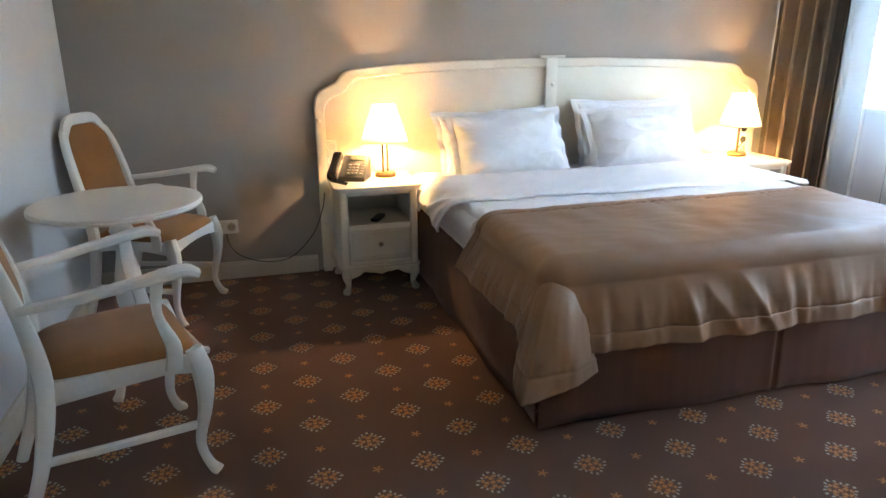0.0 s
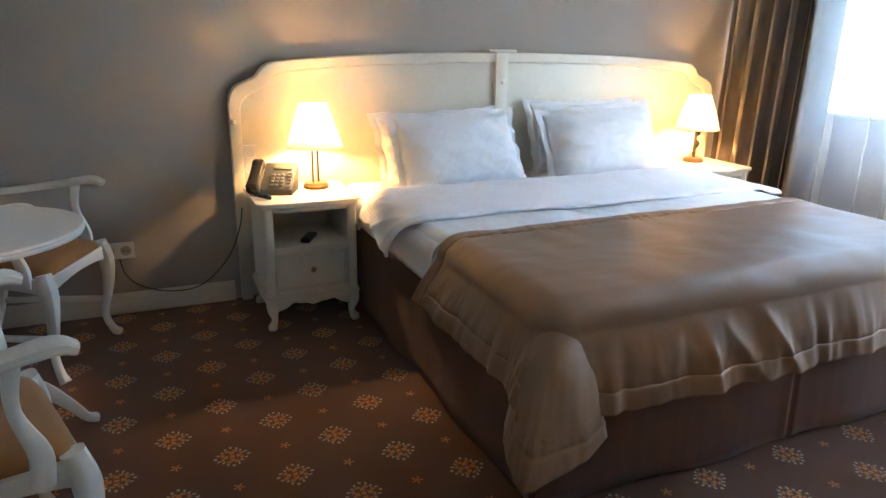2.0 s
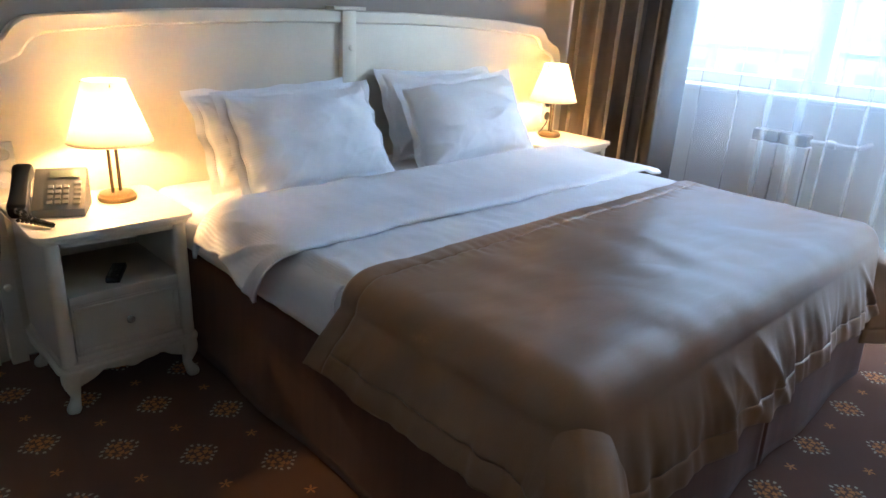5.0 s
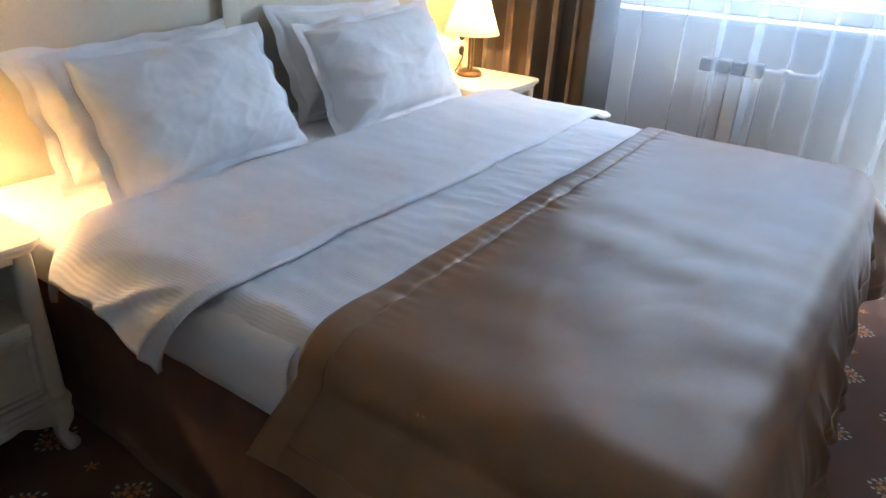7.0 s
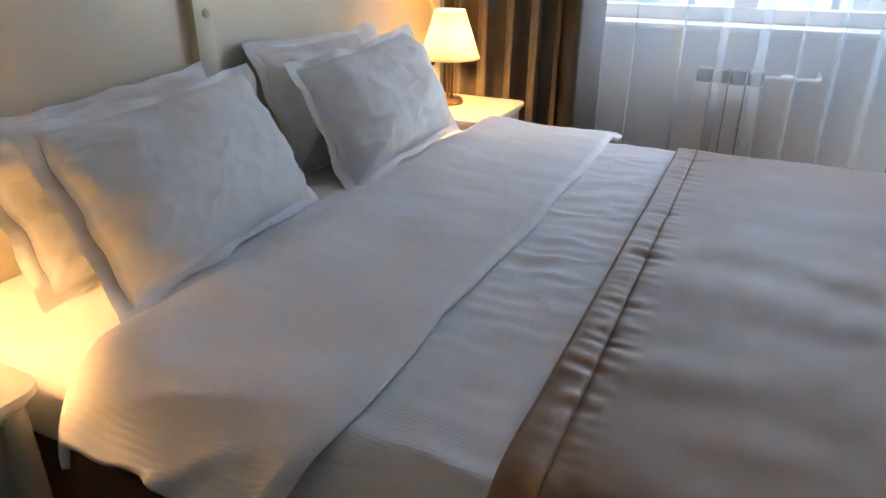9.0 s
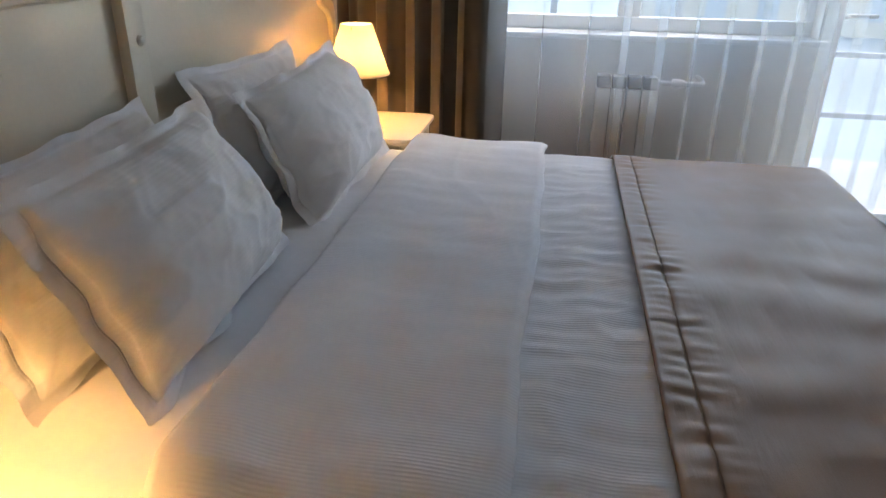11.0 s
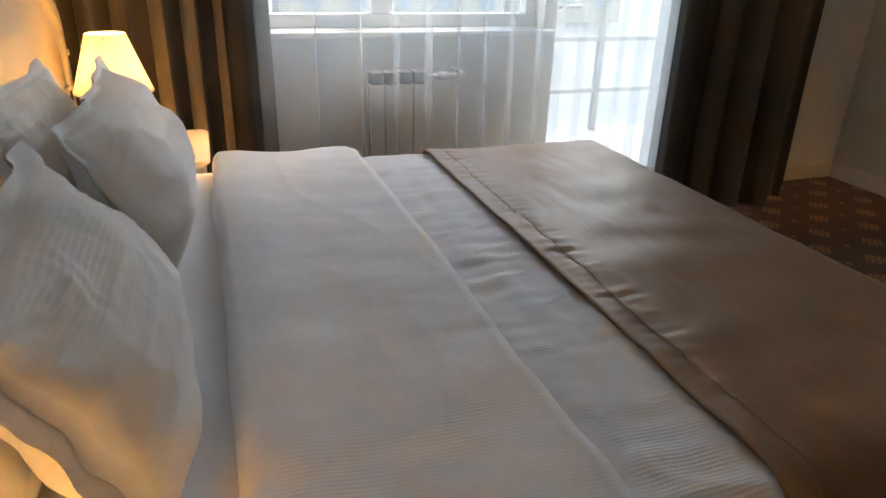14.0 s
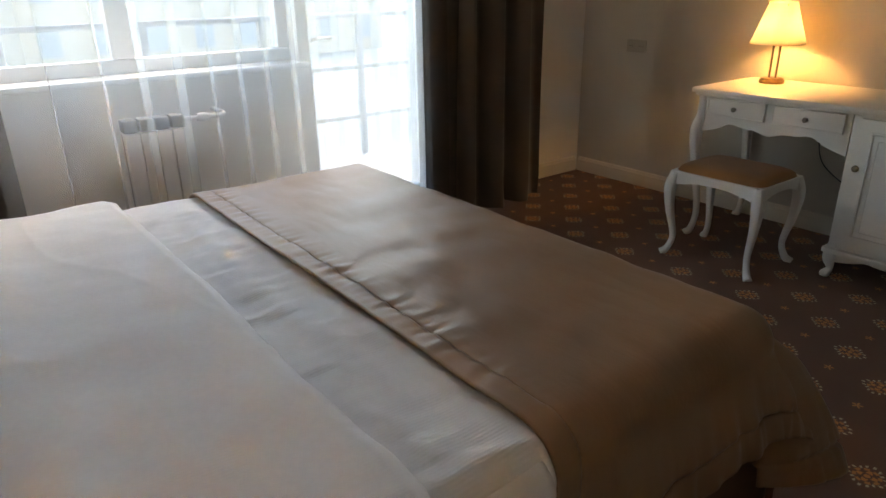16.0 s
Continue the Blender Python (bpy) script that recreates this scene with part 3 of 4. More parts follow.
def bedspread(u, v):
    w = -SIDE + u * (SX1 - SX0 + 2 * SIDE)
    d = -FOOT + v * (HEAD - SY0 + FOOT)
    wide = SX1 - SX0
    a = max(0, -w) if w < wide / 2 else max(0, w - wide)
    sgn, cx = (-1, SX0) if w < wide / 2 else (1, SX1)
    b = max(0, -d)
    r0 = 0.09
    top = 0.622 + 0.008 * wob(w * 1.6, d * 1.9, 21) + 0.003 * wob(w * 6, d * 3.2, 5) + 0.0035 * wob(w * 9, d * 2.0, 35) + 0.004 * wob(w * 7 + d * 3, d * 6 - w * 2, 15) + 0.0025 * abs(wob(w * 5 - d * 4, d * 11 + w * 3, 25))
    edge = min(w + SIDE, wide + SIDE - w, d + FOOT, HEAD - SY0 - d)
    hem = -0.004 * math.exp(-((edge - 0.062) / 0.005) ** 2) + 0.002 * math.exp(-((edge - 0.032) / 0.022) ** 2)
    along = w if (HEAD - SY0 - d < 0.13 or d + FOOT < 0.13) else d
    pucker = 0.006 * wob(along * 38, edge * 9, 8) * math.exp(-((edge - 0.062) / 0.045) ** 2)
    lift = hem + pucker
    xin, yin = SX0 + min(max(w, r0), wide - r0), SY0 + max(d, r0)
    ea = max(0, (r0 - w) if w < wide / 2 else (w - wide + r0))
    eb = max(0, r0 - d)
    if ea <= 0 and eb <= 0:
        return (xin, yin, top + lift)
    rr = math.hypot(ea, eb)
    rr = min(rr, max(FOOT, SIDE) + r0 + 0.05 * max(0, rr - max(FOOT, SIDE) - r0))
    phi = math.atan2(eb, ea)
    ang = min(rr / r0, math.pi / 2)
    hang = max(rr - r0 * math.pi / 2, 0)
    corner = math.sin(2 * phi) ** 2
    out = r0 * math.sin(ang) + hang * (0.07 + 0.30 * corner) + hang * (0.18 * math.cos(phi) ** 2 + 0.11 * math.sin(phi) ** 2)
    z = top - r0 * (1 - math.cos(ang)) - hang * (0.995 - 0.06 * corner)
    if corner < 0.02 or hang > 0:
        s = w if eb > ea else d
        fold = (0.020 if eb > ea else 0.013) * wob(s * 6, 3.0 + z * 0.8, 2) + 0.018 * abs(wob(s * 13, z * 1.6, 6)) ** 1.3 + 0.004 * wob(s * 30, z * 5.0, 6)
        tuck = max(0, 1 - 5.0 * abs(wob(s * 4.0 + z * 1.8, z * 1.3, 17))) ** 1.4
        fold += (0.022 if eb > ea else 0.007) * tuck
        out += min(1, hang / 0.12) * (fold + 0.010 * corner * math.sin(phi * 8)) + lift * 0.8
    out += 0.012 * min(1, hang / 0.1)
    swing = 0.09 * (hang / 0.2) * max(0, (d - 0.25) / 0.5) ** 1.5
    return (xin + sgn * out * math.cos(phi), yin - out * math.sin(phi) + swing, max(z, 0.05))


spread_thing = thing("bedspread", "bronze brown satin bedspread with a quilted hem", "bedspread")


def part_of_spread(name, u0, u1, v0, v1, nu, nv):
    return sheet(name, lambda u, v: bedspread(u0 + (u1 - u0) * u, v0 + (v1 - v0) * v), nu, nv, SATIN, spread_thing, thick=0.008)


HU, HV = 0.062 / (SX1 - SX0 + 2 * SIDE), 0.062 / (HEAD - SY0 + FOOT)
part_of_spread("panel", HU, 1 - HU, HV, 1 - HV, 280, 170)
part_of_spread("hem", 0, 1, 0, HV, 300, 8)
part_of_spread("hem", 0, 1, 1 - HV, 1, 300, 8)
part_of_spread("hem", 0, HU, HV, 1 - HV, 8, 170)
part_of_spread("hem", 1 - HU, 1, HV, 1 - HV, 8, 170)


def corner_fold(sgn, cx):
    """The loose corner of the spread, folded out over the two hanging sides."""
    def P(ax, y, z):
        return Vector((cx - sgn * ax, y, z))
    # three rails down, from the top edge to the hem; ax grows towards the middle of the bed
    rails = ((P(-0.010, -0.11, 0.545), P(0.040, -0.155, 0.38), P(0.075, -0.160, 0.215)),
             (P(-0.042, -0.222, 0.582), P(0.050, -0.325, 0.42), P(0.140, -0.400, 0.185)),
             (P(-0.120, -0.268, 0.505), P(-0.120, -0.325, 0.36), P(-0.155, -0.335, 0.215)))

    def quad(a, b, c, t):
        return a * (2 * t * t - 3 * t + 1) + b * (4 * t - 4 * t * t) + c * (2 * t * t - t)

    def fn(u, v):
        a, b, c = (quad(*q, v) for q in rails)
        straight = a.lerp(b, 2 * u) if u < 0.5 else b.lerp(c, 2 * u - 1)
        p = quad(a, b, c, u).lerp(straight, 0.75 * v)
        k = 0.012 * wob(u * 4, v * 1.5, 3) + 0.006 * wob(u * 11, v * 3, 8)
        dart = math.exp(-((u - 0.90) / 0.05) ** 2) * 0.030 * math.sin(min(1, v * 1.4) * math.pi)
        seam = math.exp(-((v - 0.84) / 0.012) ** 2) * 0.014 + (0.006 * wob(u * 22, v * 6, 2) if v > 0.76 else 0)
        inward = Vector((sgn * 0.7, 0.7, 0.1))
        edge = 0.060 * max(0, 1 - v / 0.36) ** 1.4 + 0.050 * max(0, 1 - (1 - u) / 0.10) + 0.04 * max(0, 1 - u / 0.10)
        return p + inward * (k * v + dart + seam + edge)
    sheet("corner_fold", fn, 60, 60, SATIN, spread_thing, thick=0.008)


corner_fold(1, SX0)
corner_fold(-1, SX1)


def pillow(m, wide, tall, fat, seed, label):
    ob_top = thing("pillow", label, "pillow", m, "pillows on the bed")

    def side(sg):
        def fn(u, v):
            a, b = 2 * u - 1, 2 * v - 1
            fl = 0.90
            ia, ib = min(1, abs(a) / fl), min(1, abs(b) / (fl - 0.03))
            body = max(0.0, (1 - ia ** 2.6)) ** 0.55 * max(0.0, (1 - ib ** 2.4)) ** 0.55
            pin_x = 1 - 0.05 * (1 - b * b) ** 1.0 * abs(a) ** 3
            pin_z = 1 - 0.08 * (1 - a * a) ** 1.0 * abs(b) ** 3
            x = a * wide / 2 * pin_x
            z = b * tall / 2 * pin_z + 0.012 * wob(a * 3.2 + seed, b * 2.0, seed + 6) * max(0, abs(b) - 0.8) / 0.2
            ridge = 1 - abs(wob(a * 1.6 + b * 1.1 + seed, b * 2.6 - a * 0.9, seed + 2)) * 2
            crump = 0.014 * wob(a * 2.2 + seed, b * 2.0, seed) + 0.003 * wob(a * 6, b * 5 + seed, seed) - 0.004 * max(0, ridge) ** 4 + 0.0012 * wob(a * 14, b * 11, seed) - 0.0045 * max(0, 1 - 2.5 * abs(wob(a * 3.1 - b * 2.2 + seed, b * 1.4 + a * 1.1, seed + 8))) ** 3 * (0.3 + abs(a * b))
            for ca, cb, ck in ((-1, -1, 0), (-1, 1, 1), (1, -1, 2), (1, 1, 3)):
                da, db = ca - a, cb - b
                far = math.hypot(da, db)
                crump += 0.006 * wob(math.atan2(db, da) * 5 + ck * 3 + seed, far * 0.8, seed + ck) * math.exp(-((far - 0.42) / 0.22) ** 2)
            rim_fold = (1 - body) * 0.030 * wob(a * 3 + seed, b * 3, 5 + seed)
            diag = 0.007 * math.sin((a * 1.2 + b * 2.2) * 5 + seed) * body * abs(a)
            y = sg * (fat * body * (1 - 0.22 * b) + 0.002) + crump * (0.4 + body) * (1 if sg < 0 else 0.6) + rim_fold + sg * diag
            near = max(abs(a) - 0.905, abs(b) - 0.875)
            y -= sg * 0.004 * math.exp(-(near / 0.012) ** 2)
            return (x, y, z)
        return fn
    sheet("pillowcase", side(-1), 100, 70, WHITE_RIB_X, ob_top)
    sheet("pillowcase", side(1), 60, 44, WHITE_RIB_X, ob_top)
    return ob_top


pillow(pose(1.270, 1.615, 0.772, -27, -2, 1), 0.74, 0.41, 0.065, 1.0, "plump white pillow leaning on the headboard")
pillow(pose(2.180, 1.622, 0.788, -24, 1, -1), 0.76, 0.45, 0.065, 2.3, "plump white pillow leaning on the headboard")
pillow(pose(1.300, 1.455, 0.772, -27, -1, 4), 0.74, 0.43, 0.115, 3.1, "crumpled white pillow propped on another pillow")
pillow(pose(2.170, 1.442, 0.778, -26, -4, -2), 0.75, 0.44, 0.115, 4.7, "crumpled white pillow propped on another pillow")


# ---- nightstands ----
def rounded(x0, x1, y0, y1, r, n=5, back=True):
    pts = []
    for cx, cy, a0 in ((x1 - r, y0 + r, -90), (x1 - r, y1 - r, 0), (x0 + r, y1 - r, 90), (x0 + r, y0 + r, 180)):
        for i in range(n + 1):
            a = radians(a0 + 90 * i / n)
            pts.append((cx + r * math.cos(a), cy + r * math.sin(a)))
    return pts


def short_leg(name, x, y, h, sx, sy, parent, mat, s=1.0):
    return loft(name, [(x, y, h), (x + sx * 0.004, y + sy * 0.004, h * 0.75), (x - sx * 0.004, y - sy * 0.004, h * 0.35), (x + sx * 0.008, y + sy * 0.008, 0.014), (x + sx * 0.010, y + sy * 0.010, 0.001)],
                [(0.030 * s, 0.030 * s), (0.027 * s, 0.027 * s), (0.015 * s, 0.015 * s), (0.021 * s, 0.021 * s), (0.017 * s, 0.017 * s)], (1, 0, 0), mat, parent, n=12, power=0.8)


def scallop(x0, x1, ztop, drop, waves=3):
    pts = [(x0, ztop), (x1, ztop)]
    n = 28
    for i in range(n + 1):
        f = i / n
        x = x1 + (x0 - x1) * f
        c = abs(f - 0.5) * 2
        z = ztop - drop * (0.35 + 0.65 * c ** 2 - 0.28 * math.exp(-((c - 0.55) / 0.13) ** 2) + 0.30 * math.exp(-(c / 0.16) ** 2))
        pts.append((x, z))
    return pts


def nightstand(x, label):
    """x: its middle; front at y = 1.27, back near the headboard."""
    n = thing("nightstand", label, "nightstand", pose(x, 0, 0), "nightstands beside the bed")
    slab("top", rounded(-0.24, 0.24, 1.262, 1.715, 0.045), 0.590, 0.607, CREAM, n, bevel=0.005, axis="z")
    slab("top_moulding", rounded(-0.228, 0.228, 1.274, 1.712, 0.04), 0.574, 0.590, CREAM, n, bevel=0.006, axis="z")
    for sx in (-1, 1):
        block("side_panel", sx * 0.195 - 0.012, sx * 0.195 + 0.012, 1.33, 1.705, 0.172, 0.574, CREAM, n)
        slab("corner_post", [(a * sx, b) for a, b in rounded(0.168, 0.213, 1.284, 1.33, 0.018)], 0.172, 0.574, CREAM, n, axis="z")
    block("back_panel", -0.183, 0.183, 1.690, 1.704, 0.172, 0.574, CREAM, n)
    block("shelf", -0.183, 0.183, 1.300, 1.690, 0.375, 0.393, CREAM, n)
    block("rail", -0.168, 0.168, 1.288, 1.308, 0.556, 0.5738, CREAM, n)
    block("rail", -0.168, 0.168, 1.288, 1.302, 0.365, 0.397, CREAM, n)
    dr = block("drawer_front", -0.166, 0.166, 1.292, 1.312, 0.196, 0.363, CREAM, n, bevel=0.004)
    for nm, a, b, c, d in (("drawer_bead", -0.160, 0.160, 0.345, 0.357), ("drawer_bead", -0.160, 0.160, 0.202, 0.214),
                           ("drawer_bead", -0.160, -0.148, 0.214, 0.345), ("drawer_bead", 0.148, 0.160, 0.214, 0.345)):
        block(nm, a, b, 1.284, 1.2918, c, d, CREAM, dr, bevel=0.003)
    lathe("knob", [(0.006, 0), (0.006, 0.008), (0.012, 0.013), (0.013, 0.019), (0.008, 0.024), (0, 0.025)], PEWTER, dr, "round pewter knob", seg=16, m=pose(0, 1.2915, 0.284, 90))
    block("rail", -0.168, 0.168, 1.288, 1.310, 0.172, 0.194, CREAM, n)
    slab("base_moulding", rounded(-0.228, 0.228, 1.268, 1.712, 0.05), 0.140, 0.158, CREAM, n, bevel=0.006, axis="z")
    slab("base_moulding", rounded(-0.216, 0.216, 1.280, 1.710, 0.045), 0.158, 0.172, CREAM, n, bevel=0.005, axis="z")
    slab("apron", scallop(-0.17, 0.17, 0.140, 0.05), 1.290, 1.308, CREAM, n)
    for sx in (-1, 1):
        for y, sy in ((1.308, -1), (1.675, 1)):
            short_leg("leg", sx * 0.188, y, 0.139, sx, sy, n, CREAM)
    return n


nightstand(0.495, "cream nightstand with an open shelf and one drawer")
nightstand(2.925, "cream nightstand standing between bed and curtain")


# ---- lamps ----
def table_lamp(m, label, yaw, bulb=BULB):
    l = thing("table_lamp", label, "lamp", m @ pose(0, 0, 0, 0, 0, yaw), "lit table lamps")
    lathe("base", [(0.060, 0.0005), (0.062, 0.004), (0.062, 0.016), (0.058, 0.019), (0.055, 0.026), (0.050, 0.028), (0.0, 0.028)], BRONZE, l, "dark bronze disc base")
    for x in (-0.016, 0.016):
        lathe("rod", [(0.0055, 0.027), (0.0055, 0.215)], BRONZE, l, seg=12, at=(x, 0, 0))
    block("collar", -0.027, 0.027, -0.012, 0.012, 0.196, 0.212, BRONZE, l)
    lathe("socket", [(0.020, 0.212), (0.022, 0.225), (0.016, 0.255), (0.0, 0.255)], BRONZE, l, seg=16)
    lathe("shade", [(0.132, 0.206), (0.0655, 0.402)], SHADE, l, "cream fabric cone shade").data.validate()
    lathe("shade_trim", [(0.1335, 0.200), (0.1345, 0.203), (0.1325, 0.209), (0.1312, 0.207), (0.1330, 0.201), (0.1335, 0.200)], SHADE, l, seg=32)
    for k in range(3):
        a = k * 2.094
        tube("shade_arm", [(0.018 * math.cos(a), 0.018 * math.sin(a), 0.268), (0.07 * math.cos(a), 0.07 * math.sin(a), 0.385), (0.069 * math.cos(a), 0.069 * math.sin(a), 0.392)], 0.0018, BRONZE, l, seg=5, steps=3)
    lathe("bulb", [(0.009, 0.256), (0.011, 0.262), (0.015, 0.272), (0.017, 0.284), (0.015, 0.297), (0.008, 0.304), (0, 0.306)], bulb, l, "glowing warm bulb", seg=16)
    return l


def open_cone(l):
    for c in l.children:
        if c.name.startswith("shade") and "arm" not in c.name:
            bm = bmesh.new()
            bm.from_mesh(c.data)
            bmesh.ops.delete(bm, geom=[f for f in bm.faces if len(f.verts) > 4], context="FACES")
            bm.to_mesh(c.data)
            bm.free()


open_cone(table_lamp(pose(0.585, 1.555, 0.607), "lit bedside lamp with a cream cone shade", 25))
open_cone(table_lamp(pose(2.962, 1.562, 0.607), "lit bedside lamp near the brown curtain", 60))
open_cone(table_lamp(pose(2.015, -2.385, 0.80), "lit lamp on the desk", 15, BULB_DIM))


# ---- telephone, remote and cables ----
ph = thing("telephone", "grey desk telephone with a black handset", "telephone", pose(0.375, 1.525, 0.607, 0, 0, -24))
slab("body", [(-0.075, 0.0005), (0.075, 0.0005), (0.075, 0.118), (0.062, 0.126), (-0.075, 0.026)], -0.045, 0.105, GREY_PLASTIC, ph, bevel=0.004, axis="x")
tilt = math.degrees(math.atan2(0.100, 0.137))
face = pose(0.0, -0.075, 0.0275, tilt)
def on_face(name, x0, x1, y0, y1, h, mat, label=""):
    ob = block(name, x0, x1, y0, y1, 0.0, h, mat, ph, label, bevel=0.0015)
    ob.data.transform(face)
    return ob
on_face("display", 0.0, 0.085, 0.125, 0.155, 0.004, SCREEN, "small grey display")
for r in range(4):
    for c in range(3):
        on_face("key", -0.002 + c * 0.022, 0.014 + c * 0.022, 0.018 + r * 0.021, 0.031 + r * 0.021, 0.006, KEY_PLASTIC)
for r in range(5):
    on_face("key", 0.072, 0.092, 0.016 + r * 0.020, 0.027 + r * 0.020, 0.005, KEY_PLASTIC)
block("cradle", -0.105, -0.045, -0.075, 0.070, 0.0006, 0.035, GREY_PLASTIC, ph, bevel=0.01)
loft("handset", [(-0.075, -0.100, 0.026), (-0.075, -0.083, 0.036), (-0.075, -0.048, 0.064), (-0.075, 0.012, 0.104), (-0.075, 0.045, 0.120), (-0.075, 0.064, 0.122)],
     [(0.026, 0.02), (0.031, 0.026), (0.027, 0.020), (0.027, 0.020), (0.031, 0.026), (0.026, 0.02)], (1, 0, 0), BLACK, ph, "black curved handset", n=12)
coil = []
for i in range(150):
    f = i / 149
    base = Vector((-0.08 + 0.11 * math.sin(f * 3.1), -0.11 - 0.075 * math.sin(f * 3.14), 0.0105 + 0.03 * (1 - f) ** 6))
    a = f * 150
    coil.append(base + Vector((0.006 * math.cos(a), 0.003 * math.cos(a), 0.006 * math.sin(a))))
tube("coil_cord", coil, 0.0034, BLACK, ph, "coiled black cord", seg=5, steps=1)

rc = thing("remote_control", "black remote control lying on the nightstand shelf", "remote control", pose(0.505, 1.40, 0.3935, 0, 0, 62))
part("case", add_box(bmesh.new(), -0.07, 0.07, -0.022, 0.022, 0.0, 0.02, 0.006), BLACK, rc)
for i in range(6):
    for j in range(3):
        block("button", -0.055 + i * 0.018, -0.045 + i * 0.018, -0.016 + j * 0.012, -0.008 + j * 0.012, 0.0195, 0.0225, KEY_PLASTIC if (i + j) % 4 == 0 else GREY_PLASTIC, rc, bevel=0.001)

cable = tube("telephone_cable", [(0.245, 1.70, 0.50), (0.225, 1.69, 0.40), (0.16, 1.70, 0.25), (0.03, 1.735, 0.115), (-0.12, 1.75, 0.095), (-0.25, 1.752, 0.14), (-0.31, 1.765, 0.20), (-0.33, 1.772, 0.28)], 0.003, BLACK, seg=6)
tagged(cable, "thin black cable hanging from the nightstand to the socket", "cable")
cord = tube("lamp_cord", [(2.93, 1.61, 0.612), (2.98, 1.66, 0.611), (3.05, 1.69, 0.620), (3.11, 1.705, 0.66), (3.135, 1.722, 0.70), (3.14, 1.732, 0.70)], 0.0035, BLACK, seg=6)
tagged(cord, "short dark lamp cord running to the socket", "cable")


def wall_socket(m, label, mat, cup, n=2):
    s = thing("wall_socket", label, "socket", m)
    w = 0.075 * n
    block("plate", -w / 2, w / 2, -0.012, -0.0005, -0.04, 0.04, mat, s, bevel=0.005)
    for i in range(n):
        x = -w / 2 + 0.0375 + 0.075 * i
        lathe("cup", [(0.025, 0), (0.024, 0.003), (0.020, 0.003), (0.019, 0.0005), (0.0, 0.0005)], cup, s, m=pose(x, -0.0121, 0, 90), seg=20)
        # holes are solid discs, with the shade inside put into their colour
        for d in (-0.009, 0.009):
            lathe("hole", [(0.0035, 0), (0.0035, 0.0012), (0, 0.0012)], RECESS_DARK, s, m=pose(x + d, -0.0127, 0, 90), seg=8)
    return s


wall_socket(pose(-0.335, YN, 0.318), "white double socket above the skirting board", SOCKET_WHITE, SOCKET_BEIGE)
wall_socket(pose(3.04, YS, 0.915, 0, 0, 180), "beige double socket on the cream wall", SOCKET_BEIGE, SOCKET_BEIGE)


